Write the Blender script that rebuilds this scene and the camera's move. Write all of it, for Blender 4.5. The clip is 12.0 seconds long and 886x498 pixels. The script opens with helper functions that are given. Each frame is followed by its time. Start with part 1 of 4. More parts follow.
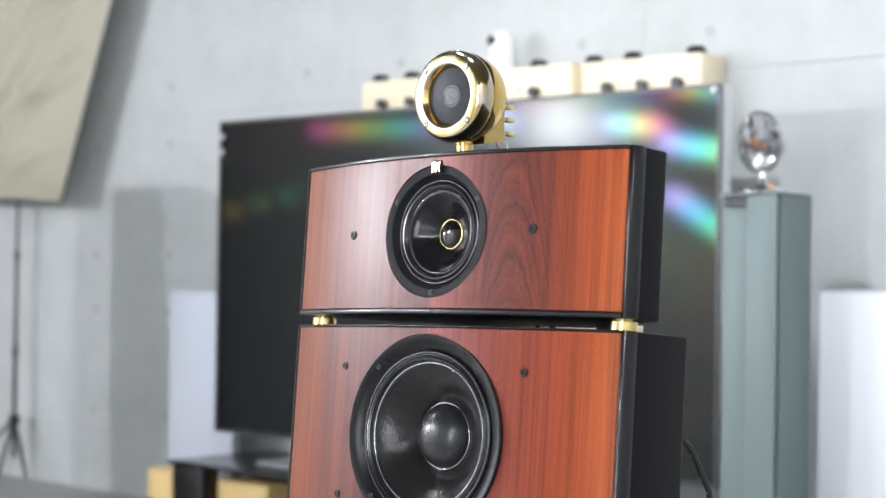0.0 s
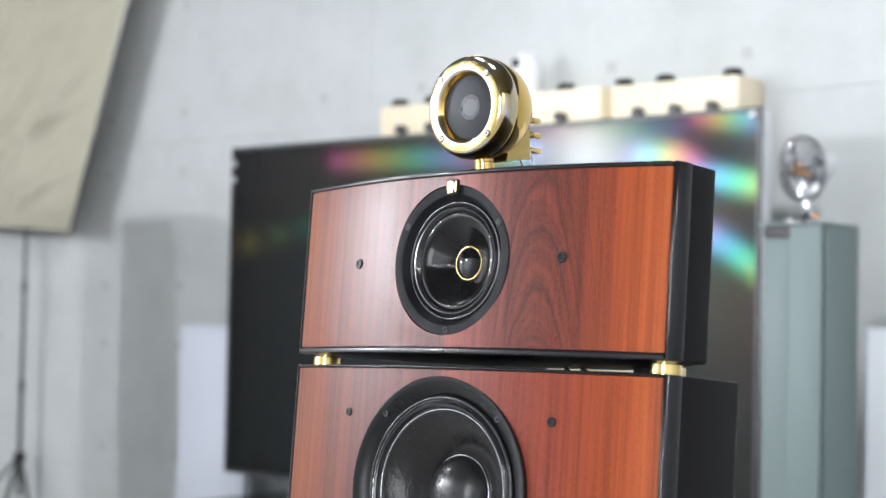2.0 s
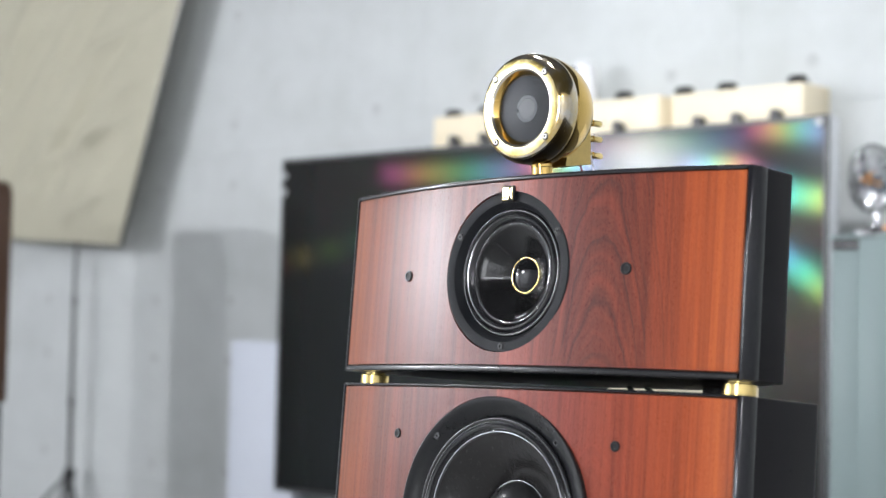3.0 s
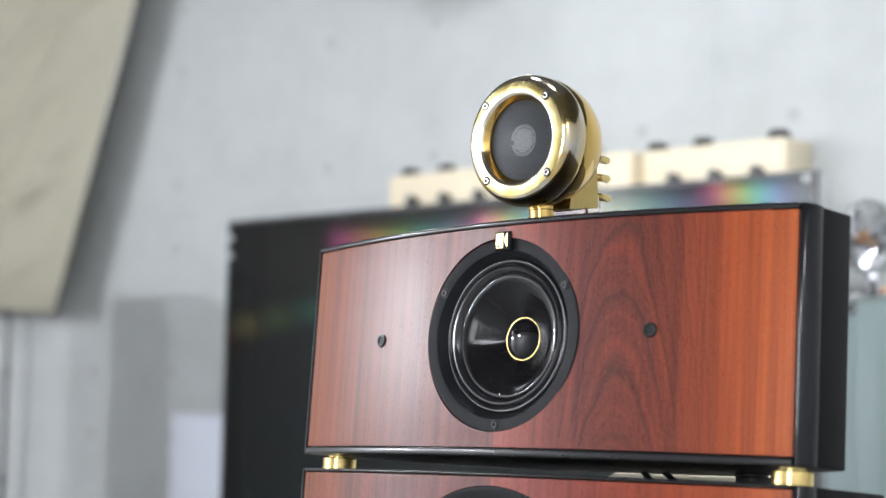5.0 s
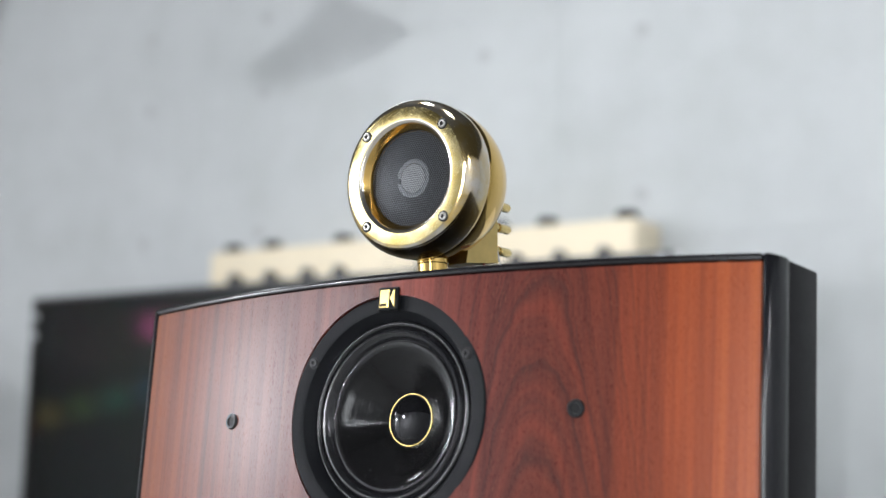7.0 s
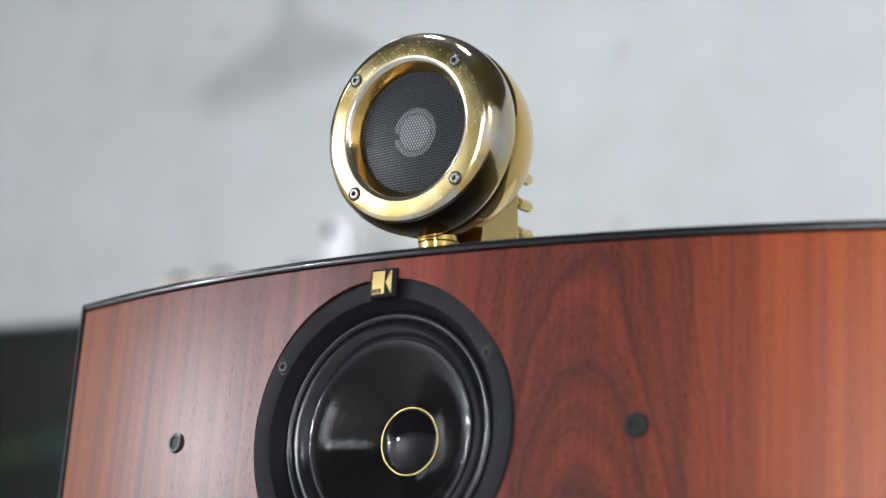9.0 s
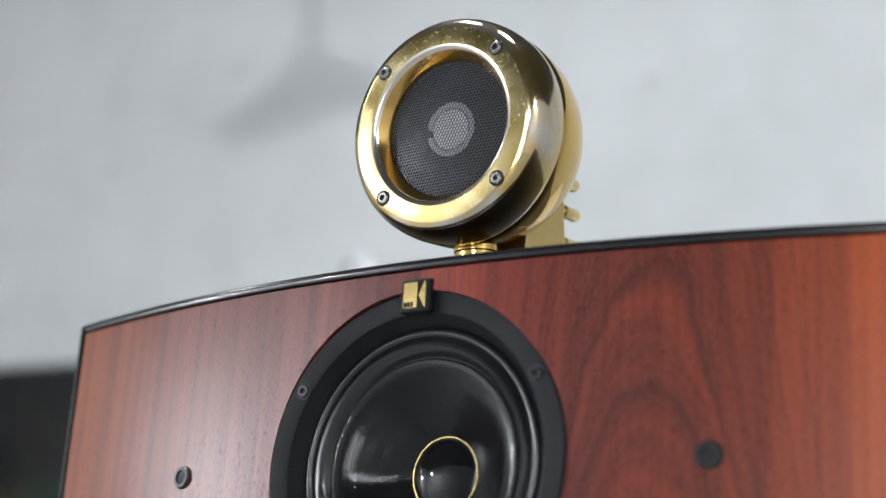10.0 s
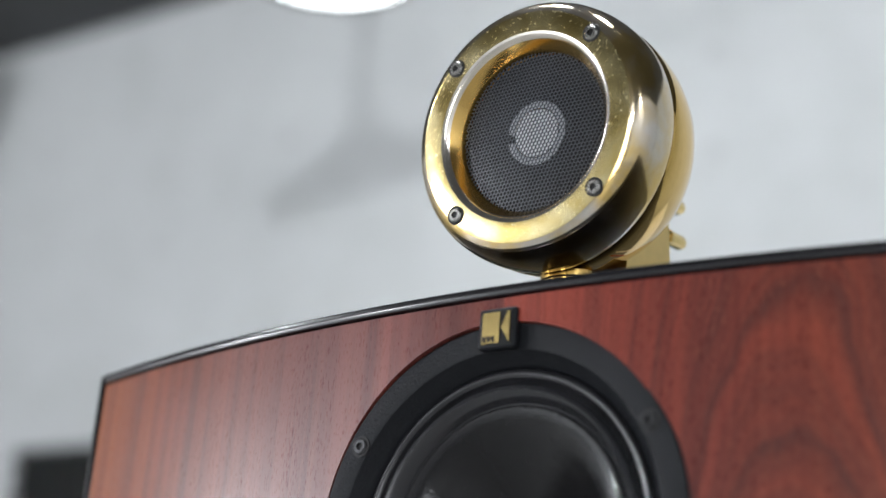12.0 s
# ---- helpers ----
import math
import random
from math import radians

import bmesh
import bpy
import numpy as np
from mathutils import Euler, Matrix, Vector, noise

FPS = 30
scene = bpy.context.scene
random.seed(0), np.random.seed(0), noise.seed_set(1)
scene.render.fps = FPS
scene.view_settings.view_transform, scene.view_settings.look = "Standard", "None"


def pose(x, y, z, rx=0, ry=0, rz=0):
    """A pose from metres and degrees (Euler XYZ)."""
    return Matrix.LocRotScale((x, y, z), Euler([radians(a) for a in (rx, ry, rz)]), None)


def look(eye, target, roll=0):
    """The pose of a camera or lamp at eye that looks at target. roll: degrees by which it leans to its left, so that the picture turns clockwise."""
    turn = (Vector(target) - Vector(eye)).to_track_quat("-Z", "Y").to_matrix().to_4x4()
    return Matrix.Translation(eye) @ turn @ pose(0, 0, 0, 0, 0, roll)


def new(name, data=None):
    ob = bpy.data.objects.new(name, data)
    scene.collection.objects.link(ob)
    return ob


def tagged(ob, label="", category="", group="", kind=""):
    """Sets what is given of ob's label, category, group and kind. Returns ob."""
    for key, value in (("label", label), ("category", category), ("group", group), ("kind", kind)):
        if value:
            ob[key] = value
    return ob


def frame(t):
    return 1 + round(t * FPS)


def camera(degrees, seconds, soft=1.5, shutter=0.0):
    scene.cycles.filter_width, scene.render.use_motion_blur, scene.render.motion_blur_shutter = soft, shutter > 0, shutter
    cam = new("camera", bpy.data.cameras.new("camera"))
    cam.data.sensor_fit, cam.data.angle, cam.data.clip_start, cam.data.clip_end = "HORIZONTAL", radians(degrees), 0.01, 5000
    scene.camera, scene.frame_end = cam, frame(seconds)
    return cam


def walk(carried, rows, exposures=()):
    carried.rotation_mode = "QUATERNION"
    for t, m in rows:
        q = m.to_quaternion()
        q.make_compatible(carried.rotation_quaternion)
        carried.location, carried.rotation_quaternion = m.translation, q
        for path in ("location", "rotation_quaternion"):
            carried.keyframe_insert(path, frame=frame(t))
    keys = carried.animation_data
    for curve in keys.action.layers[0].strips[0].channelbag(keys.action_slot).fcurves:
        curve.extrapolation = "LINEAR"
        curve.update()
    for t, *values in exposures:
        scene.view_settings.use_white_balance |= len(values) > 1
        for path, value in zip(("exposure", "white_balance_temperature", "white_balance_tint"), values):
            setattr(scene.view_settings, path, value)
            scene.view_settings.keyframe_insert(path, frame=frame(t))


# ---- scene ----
cam = camera(30.804, 12.0)
PATH = [
    (0, look((1.3954, -1.5651, 0.8938), (0.0728, -0.0652, 0.9255), 0.87)),
    (0.5, look((1.3575, -1.5261, 0.8939), (0.0407, -0.0215, 0.9402), 0.91)),
    (1, look((1.3112, -1.4682, 0.8942), (-0.0081, 0.0340, 0.9495), 1.01)),
    (1.5, look((1.2725, -1.4171, 0.8945), (-0.0545, 0.0778, 0.9604), 1.11)),
    (2, look((1.2369, -1.3719, 0.8942), (-0.1080, 0.1065, 0.9678), 1.16)),
    (2.5, look((1.1979, -1.3290, 0.8941), (-0.1793, 0.1193, 0.9693), 1.23)),
    (3, look((1.1567, -1.2843, 0.8941), (-0.2373, 0.1469, 0.9851), 1.24)),
    (3.2, look((1.1370, -1.2657, 0.8949), (-0.2605, 0.1617, 0.9920), 1.17)),
    (4.8, look((0.9568, -1.1193, 0.8947), (-0.3981, 0.3432, 1.0536), 1.06)),
    (5, look((0.9289, -1.0965, 0.8960), (-0.4129, 0.3756, 1.0757), 1.07)),
    (5.5, look((0.8785, -1.0634, 0.8949), (-0.4190, 0.4409, 1.1264), 1.15)),
    (6, look((0.8347, -1.0284, 0.8946), (-0.4307, 0.5005, 1.1423), 1.18)),
    (6.5, look((0.7788, -0.9818, 0.8939), (-0.4398, 0.5826, 1.1540), 1.22)),
    (7, look((0.7119, -0.9274, 0.8948), (-0.4375, 0.6818, 1.1939), 1.27)),
    (7.2, look((0.6871, -0.9061, 0.8931), (-0.4506, 0.7072, 1.2139), 1.28)),
    (8.8, look((0.5367, -0.7464, 0.8881), (-0.5434, 0.8969, 1.2524), 1.81)),
    (9, look((0.5239, -0.7250, 0.8890), (-0.5665, 0.9117, 1.2525), 1.82)),
    (9.5, look((0.4884, -0.6829, 0.8922), (-0.6111, 0.9414, 1.2827), 1.92)),
    (10, look((0.4575, -0.6428, 0.8887), (-0.6485, 0.9699, 1.3081), 1.99)),
    (10.5, look((0.4240, -0.6014, 0.8881), (-0.6803, 1.0074, 1.3266), 1.99)),
    (11, look((0.4008, -0.5783, 0.8903), (-0.6944, 1.0233, 1.3757), 2.18)),
    (11.5, look((0.3844, -0.5534, 0.8904), (-0.7270, 1.0257, 1.4113), 2.31)),
    (12, look((0.3627, -0.5314, 0.8924), (-0.7811, 1.0239, 1.4142), 2.36)),
]
# the picture darkens a little as the camera comes closer
walk(cam, PATH, [(0.0, 0.17), (2.5, 0.11), (5.5, -0.09), (7.0, -0.28), (9.0, -0.34), (12.0, -0.31)])

# ---- world, light ----
H = 0.95                      # height of the midrange driver's centre over the floor
LEAN = pose(0, 0, H, -5.23, -1.18, 0)   # the loudspeaker leans back a little

def area(name, m, sx, sy, power, color=(1, 1, 1)):
    d = bpy.data.lights.new(name, "AREA")
    d.shape, d.size, d.size_y, d.energy, d.color = "RECTANGLE", sx, sy, power, color
    o = new(name, d)
    o.matrix_world = m
    return o


# added bluish fill light, unseen, in an opening in the wall behind the camera
FILL_OPENING = (0.85, 2.00, 0.30, 2.35)
area("added_fill_panel", look((1.425, -4.62, 1.325), (1.425, 0.0, 1.325)), 1.12, 2.03, 76, (0.92, 0.96, 1.0))

world = bpy.data.worlds.new("world")
world.use_nodes = True
world.node_tree.nodes["Background"].inputs[0].default_value = (0.8, 0.9, 1.0, 1)
world.node_tree.nodes["Background"].inputs[1].default_value = 0.3
scene.world = world


def bulb(name, at, power, radius=0.1, color=(0.925, 0.945, 1.0)):
    d = bpy.data.lights.new(name, "POINT")
    d.energy, d.shadow_soft_size, d.color = power, radius, color
    o = new(name, d)
    o.location = at
    return o


# bell-shaped pendant lamps: place of the rim's centre, power of the bulb; the last three are added, unseen fill
PENDANTS = [(-1.58, 1.70, H + 1.295, 0), (-0.50, 0.16, H + 1.66, 140), (0.16, 0.16, H + 1.66, 32), (-5.10, -2.95, H + 1.00, 320), (-3.85, -3.75, H + 1.22, 215),
            (1.40, -2.70, H + 1.02, 34), (2.62, -1.10, H + 1.30, 42), (-2.40, -1.00, H + 1.50, 30)]
for px, py, pz, power in PENDANTS:
    if power:
        bulb("pendant_and_fill_bulb", (px, py, pz - 0.03), power, 0.055 if pz < H + 1.6 else 0.055)


# ---- materials ----
class Nodes:
    def __init__(self, name):
        self.mat = bpy.data.materials.new(name)
        self.mat.use_nodes = True
        self.t = self.mat.node_tree
        self.b = self.t.nodes["Principled BSDF"]

    def node(self, kind, **inputs):
        n = self.t.nodes.new(kind)
        for k, v in inputs.items():
            key = k.replace("_", " ")
            self.put(n.inputs[key], v)
        return n

    def put(self, socket, v):
        if hasattr(v, "is_output"):
            self.t.links.new(v, socket)
        else:
            socket.default_value = v

    def set(self, **kw):
        for k, v in kw.items():
            self.put(self.b.inputs[k.replace("_", " ")], v)
        return self

    def coord(self, scale=(1, 1, 1), shift=(0, 0, 0)):
        c = self.t.nodes.new("ShaderNodeTexCoord")
        m = self.node("ShaderNodeMapping", Scale=scale, Location=shift)
        self.t.links.new(c.outputs["Object"], m.inputs["Vector"])
        return m.outputs[0]

    def noise(self, vec, scale, detail=3.0, rough=0.55, dist=0.0):
        n = self.node("ShaderNodeTexNoise", Vector=vec, Scale=scale, Detail=detail, Roughness=rough, Distortion=dist)
        return n.outputs[0]

    def ramp(self, fac, stops):
        r = self.t.nodes.new("ShaderNodeValToRGB")
        e = r.color_ramp.elements
        while len(e) < len(stops):
            e.new(0.5)
        for el, (p, c) in zip(e, stops):
            el.position = p
            el.color = (*c, 1) if len(c) == 3 else c
        self.put(r.inputs[0], fac)
        return r.outputs[0]

    def grey(self, fac, a, b, lo=0.0, hi=1.0):
        n = self.node("ShaderNodeMapRange", Value=fac, To_Min=lo, To_Max=hi)
        n.inputs[1].default_value, n.inputs[2].default_value = a, b
        return n.outputs[0]

    def math(self, op, a, b=0.0):
        n = self.t.nodes.new("ShaderNodeMath")
        n.operation = op
        self.put(n.inputs[0], a)
        self.put(n.inputs[1], b)
        return n.outputs[0]

    def mix(self, fac, a, b, blend="MIX"):
        n = self.t.nodes.new("ShaderNodeMix")
        n.data_type, n.blend_type = "RGBA", blend
        self.put(n.inputs[0], fac)
        self.put(n.inputs[6], a if hasattr(a, "is_output") else (*a, 1))
        self.put(n.inputs[7], b if hasattr(b, "is_output") else (*b, 1))
        return n.outputs[2]

    def bump(self, height, strength=0.3, dist=0.001):
        n = self.node("ShaderNodeBump", Height=height, Strength=strength, Distance=dist)
        self.t.links.new(n.outputs[0], self.b.inputs["Normal"])
        return self


def simple(name, color, rough, metal=0.0, coat=0.0, wear=0.08, scale=60.0, bump=0.0, spec=0.5):
    n = Nodes(name)
    v = n.noise(n.coord(), scale, 4)
    w = n.noise(n.coord(), scale * 0.12, 2)
    dark = tuple(c * (1 - 2.5 * wear) for c in color)
    lite = tuple(min(1, c * (1 + 2.5 * wear)) for c in color)
    n.set(Base_Color=n.mix(n.math("MULTIPLY", n.math("ADD", v, w), 0.5), dark, lite), Metallic=metal, Coat_Weight=coat, Coat_Roughness=0.08)
    n.set(Roughness=n.grey(n.math("ADD", v, w), 0.6, 1.4, rough * 0.8, rough * 1.25), Specular_IOR_Level=spec)
    if bump:
        n.bump(v, bump, 0.001)
    return n.mat


def veneer(name, figure):
    """Red-brown veneer with upright grain, orange towards the sides; figure: how much of a flame pattern it has."""
    n = Nodes(name)
    c = n.t.nodes.new("ShaderNodeTexCoord").outputs["Object"]
    sep = n.t.nodes.new("ShaderNodeSeparateXYZ")
    n.t.links.new(c, sep.inputs[0])
    x, z = sep.outputs[0], sep.outputs[2]
    pore = n.noise(n.coord((2100, 500, 300)), 1.0, 2, 0.45)
    fine = n.noise(n.coord((330, 100, 3.5), (0, 0, 3)), 1.0, 4, 0.65)
    mid = n.noise(n.coord((120, 40, 1.5), (3, 0, 5)), 1.0, 4, 0.55, 0.3)
    wide = n.noise(n.coord((14, 8, 1.0), (1.7, 0, 2)), 1.0, 2, 0.4)
    # flame: uneven arches one over the other beside the driver
    wob = n.noise(n.coord((16, 10, 9), (4, 0, 1)), 1.0, 3, 0.55)
    dx = n.math("SUBTRACT", x, 0.128)
    q = n.math("MULTIPLY", n.math("MULTIPLY", dx, dx), 62.0)
    arch = n.math("ADD", n.math("ADD", z, q), n.math("MULTIPLY", wob, 0.095))
    band = n.noise(n.node("ShaderNodeCombineXYZ", X=arch).outputs[0], 46.0, 4, 0.55)
    near = n.grey(n.math("ADD", n.math("ABSOLUTE", dx), n.math("MULTIPLY", n.math("SUBTRACT", mid, 0.5), 0.05)), 0.030, 0.112, figure, 0.0)
    flame = n.math("MULTIPLY", n.grey(band, 0.40, 0.66), near)
    ax = n.math("ADD", n.math("ABSOLUTE", n.math("ADD", x, 0.005)), n.math("MULTIPLY", n.math("SUBTRACT", wide, 0.5), 0.05))
    base = n.ramp(n.grey(ax, 0.0, 0.29), [(0.0, (0.290, 0.056, 0.036)), (0.35, (0.280, 0.050, 0.030)), (0.55, (0.330, 0.057, 0.022)),
                                          (0.78, (0.390, 0.070, 0.015)), (1.0, (0.470, 0.100, 0.018))])
    streak = n.ramp(mid, [(0.28, (0.50, 0.42, 0.45)), (0.44, (0.86, 0.82, 0.84)), (0.58, (1.06, 1.06, 1.04)), (0.75, (1.18, 1.28, 1.15))])
    col = n.mix(0.75, base, streak, "MULTIPLY")
    col = n.mix(n.math("MULTIPLY", near, 0.50), col, (0.105, 0.032, 0.026))
    col = n.mix(n.math("MULTIPLY", n.math("MULTIPLY", flame, n.grey(fine, 0.3, 0.6, 0.6, 1.0)), 0.92), col, (0.052, 0.020, 0.017))
    # the leaf of veneer left of the seam is plum brown with upright bands, but for a strip of orange sapwood at its edge
    sway = n.math("ADD", x, n.math("MULTIPLY", n.math("SUBTRACT", mid, 0.5), 0.018))
    dull = n.grey(n.noise(n.coord((26, 9, 0.7), (6, 0, 1)), 1.0, 2, 0.4), 0.30, 0.68, 0.40, 0.62)
    dull = n.math("MAXIMUM", dull, n.grey(sway, -0.212, -0.196, 0.60, 0.0))
    plum = n.node("ShaderNodeCombineColor", Red=dull, Green=n.math("MULTIPLY", dull, 1.15), Blue=n.math("MULTIPLY", dull, 1.32)).outputs[0]
    col = n.mix(n.grey(x, 0.0022, 0.0030, 1.0, 0.0), col, n.mix(1.0, col, plum, "MULTIPLY"))
    lines = n.ramp(fine, [(0.30, (0.70, 0.64, 0.64)), (0.5, (1.0, 1.0, 1.0)), (0.70, (1.10, 1.15, 1.15))])
    col = n.mix(0.8, col, lines, "MULTIPLY")
    col = n.mix(n.math("MULTIPLY", n.grey(pore, 0.58, 0.68), n.math("ADD", 0.20, n.math("MULTIPLY", near, 0.28))), col, (0.035, 0.011, 0.010))
    # glints of light on the pores, painted as paler dashes, stronger to the right
    pore_glint = n.noise(n.coord((1500, 400, 210), (9, 0, 2)), 1.0, 2, 0.5)
    col = n.mix(n.math("MULTIPLY", n.grey(pore_glint, 0.62, 0.72), n.grey(x, 0.0, 0.10, 0.05, 0.17)), col, (0.62, 0.24, 0.13))
    n.set(Base_Color=col, Roughness=n.grey(n.math("ADD", wide, n.math("MULTIPLY", pore, 0.3)), 0.4, 0.9, 0.27, 0.33), Specular_IOR_Level=n.grey(pore, 0.59, 0.67, 0.40, 0.12), Coat_Weight=0.0, Coat_Roughness=0.28)
    n.bump(n.math("ADD", fine, n.math("MULTIPLY", n.grey(pore, 0.58, 0.66), -2.0)), 0.075, 0.0004)
    return n.mat


def concrete():
    """Pale painted concrete with formwork joints, tie holes and two darker, unpainted areas."""
    n = Nodes("painted_concrete")
    c = n.t.nodes.new("ShaderNodeTexCoord").outputs["Object"]
    big = n.noise(c, 0.9, 4, 0.6)
    mid = n.noise(c, 7.0, 4, 0.6)
    fine = n.noise(c, 90.0, 3, 0.6)
    col = n.ramp(n.math("ADD", n.math("MULTIPLY", big, 0.6), n.math("MULTIPLY", mid, 0.4)),
                 [(0.32, (0.455, 0.477, 0.465)), (0.5, (0.525, 0.546, 0.542)), (0.68, (0.575, 0.598, 0.590))])
    col = n.mix(n.grey(fine, 0.35, 0.75, 0.0, 0.24), col, (0.40, 0.41, 0.41))
    n.set(Base_Color=col, Roughness=0.75, Specular_IOR_Level=0.25)
    n.bump(n.math("ADD", mid, n.math("MULTIPLY", fine, 0.3)), 0.25, 0.004)
    return n.mat


def screen():
    """Black television screen; its fine pixel grid splits the mirrored lamps into coloured streaks."""
    n = Nodes("lcd_screen")
    t = n.t
    n.set(Base_Color=(0.0065, 0.0075, 0.0078, 1), Roughness=0.15, Specular_IOR_Level=0.03)
    geo = t.nodes.new("ShaderNodeNewGeometry").outputs["Normal"]
    haze = n.node("ShaderNodeBsdfGlossy", Color=(0.0058, 0.0063, 0.0063, 1), Roughness=0.165)
    haze.distribution = "BECKMANN"
    first = t.nodes.new("ShaderNodeAddShader")
    t.links.new(n.b.outputs[0], first.inputs[0])
    t.links.new(haze.outputs[0], first.inputs[1])
    out = first.outputs[0]
    hues = [(0.62, (0.30, 0.26, 0.60)), (0.72, (0.08, 0.36, 0.56)), (0.82, (0.05, 0.50, 0.30)), (0.92, (0.24, 0.46, 0.10)), (1.02, (0.52, 0.42, 0.07)), (1.12, (0.60, 0.20, 0.12)), (1.23, (0.50, 0.08, 0.26))]
    # streaks: direction on the screen, spread, strength
    for ux, uz, spread, force in ((-1.0, -0.05, 0.118, 0.075), (1.0, -0.22, 0.088, 0.30), (0.80, -0.68, 0.112, 0.28), (-1.0, -0.34, 0.205, 0.015),
                                  (1.0, -0.02, 0.040, 0.16), (-1.0, 0.05, 0.050, 0.16)):
        for tilt, hue in [(h[0] * spread, h[1]) for h in hues]:
            v = t.nodes.new("ShaderNodeVectorMath")
            v.operation = "ADD"
            t.links.new(geo, v.inputs[0])
            v.inputs[1].default_value = (-ux * tilt, 0, -uz * tilt)
            w = t.nodes.new("ShaderNodeVectorMath")
            w.operation = "NORMALIZE"
            t.links.new(v.outputs[0], w.inputs[0])
            g = n.node("ShaderNodeBsdfGlossy", Color=tuple(0.0046 * force * h for h in hue) + (1,), Roughness=0.082)
            g.distribution = "BECKMANN"
            t.links.new(w.outputs[0], g.inputs["Normal"])
            a = t.nodes.new("ShaderNodeAddShader")
            t.links.new(out, a.inputs[0])
            t.links.new(g.outputs[0], a.inputs[1])
            out = a.outputs[0]
    t.links.new(out, t.nodes["Material Output"].inputs[0])
    return n.mat


M_WOOD = veneer("rosewood_veneer", 1.0)
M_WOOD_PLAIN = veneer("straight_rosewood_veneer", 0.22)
M_CONC = concrete()
M_SCREEN = screen()
M_LACQ = simple("black_lacquer", (0.010, 0.0095, 0.011), 0.24, coat=0.2, wear=0.05, scale=30)
M_COLUMN = simple("satin_black_lacquer", (0.010, 0.010, 0.0125), 0.17, coat=0.12, wear=0.04, scale=60, spec=0.45)
M_BODY = simple("black_satin_cabinet", (0.009, 0.0082, 0.0094), 0.34, wear=0.08, scale=200, bump=0.03, spec=0.16)
M_FLANGE = simple("black_satin_plastic", (0.010, 0.011, 0.013), 0.46, wear=0.15, scale=900, bump=0.35, spec=0.16)
M_DISH = simple("smooth_black_flange", (0.009, 0.0095, 0.0105), 0.30, wear=0.1, scale=300, bump=0.04, spec=0.30)
M_SOCKET = simple("worn_black_plastic", (0.022, 0.023, 0.025), 0.38, wear=0.12, scale=500, spec=0.35)
M_RUBBER = simple("black_rubber", (0.016, 0.016, 0.018), 0.20, wear=0.08, scale=120, spec=0.65)
def turned_cone():
    """Glossy black cone with fine turned rings."""
    n = Nodes("glossy_black_cone")
    c = n.t.nodes.new("ShaderNodeTexCoord").outputs["Object"]
    sep = n.t.nodes.new("ShaderNodeSeparateXYZ")
    n.t.links.new(c, sep.inputs[0])
    zz = n.math("SUBTRACT", sep.outputs[2], 0.1075)
    r = n.math("SQRT", n.math("ADD", n.math("MULTIPLY", sep.outputs[0], sep.outputs[0]), n.math("MULTIPLY", zz, zz)))
    rings = n.noise(n.node("ShaderNodeCombineXYZ", X=r).outputs[0], 900.0, 3, 0.6)
    dust = n.noise(n.coord(), 420, 3, 0.7)
    n.set(Base_Color=n.mix(n.grey(dust, 0.66, 0.80), (0.009, 0.0088, 0.0092), (0.05, 0.049, 0.048)), Roughness=n.grey(rings, 0.3, 0.7, 0.03, 0.08), Specular_IOR_Level=0.32)
    n.bump(n.math("ADD", rings, n.math("MULTIPLY", dust, 0.7)), 0.26, 0.0005)
    return n.mat


M_CONE = turned_cone()


def wrinkled_paper():
    """Lacquered black paper, finely wrinkled."""
    n = Nodes("coated_paper_cone")
    a = n.noise(n.coord(), 90, 3, 0.6, 0.6)
    b = n.noise(n.coord((1, 1, 0.5)), 260, 3, 0.6)
    n.set(Base_Color=n.mix(n.grey(b, 0.62, 0.78), (0.016, 0.015, 0.015), (0.04, 0.039, 0.038)), Roughness=n.grey(a, 0.3, 0.7, 0.12, 0.24), Specular_IOR_Level=0.30)
    n.bump(n.math("ADD", a, n.math("MULTIPLY", b, 0.6)), 0.45, 0.0012)
    return n.mat


M_PAPER = wrinkled_paper()
M_GLOSS = simple("glossy_black_dome", (0.006, 0.006, 0.007), 0.05, wear=0.05, scale=120, spec=0.32)
M_CAP = simple("satin_black_cap", (0.022, 0.022, 0.023), 0.30, wear=0.1, scale=160, bump=0.05, spec=0.6)


def worn_plating():
    """Gold plating rubbed through to pale nickel in patches."""
    n = Nodes("worn_gold_plating")
    a = n.noise(n.coord(), 26, 3, 0.55)
    b = n.noise(n.coord(), 150, 4, 0.65)
    worn = n.grey(n.math("ADD", n.math("MULTIPLY", a, 0.8), n.math("MULTIPLY", b, 0.2)), 0.40, 0.58)
    n.set(Base_Color=n.mix(worn, (0.74, 0.53, 0.20), (0.76, 0.71, 0.63)), Metallic=1.0, Roughness=n.grey(b, 0.35, 0.7, 0.09, 0.17))
    return n.mat


M_GOLD = simple("polished_gold_plate", (0.76, 0.51, 0.16), 0.08, metal=1.0, wear=0.03, scale=220)
M_GOLDSAT = simple("satin_gold", (0.88, 0.66, 0.26), 0.22, metal=1.0, wear=0.06, scale=300)
M_PALEGOLD = worn_plating()
M_NICKEL = simple("worn_nickel_edge", (0.78, 0.73, 0.64), 0.16, metal=1.0, wear=0.06, scale=140)
M_BEZEL = simple("satin_gold_bezel", (0.74, 0.48, 0.15), 0.16, metal=1.0, wear=0.05, scale=90)
M_BRASS = simple("brushed_brass", (0.66, 0.48, 0.18), 0.30, metal=1.0, wear=0.12, scale=120, bump=0.1)
M_SILVERSCREW = simple("steel_screw", (0.34, 0.33, 0.31), 0.25, metal=1.0, wear=0.12, scale=500)
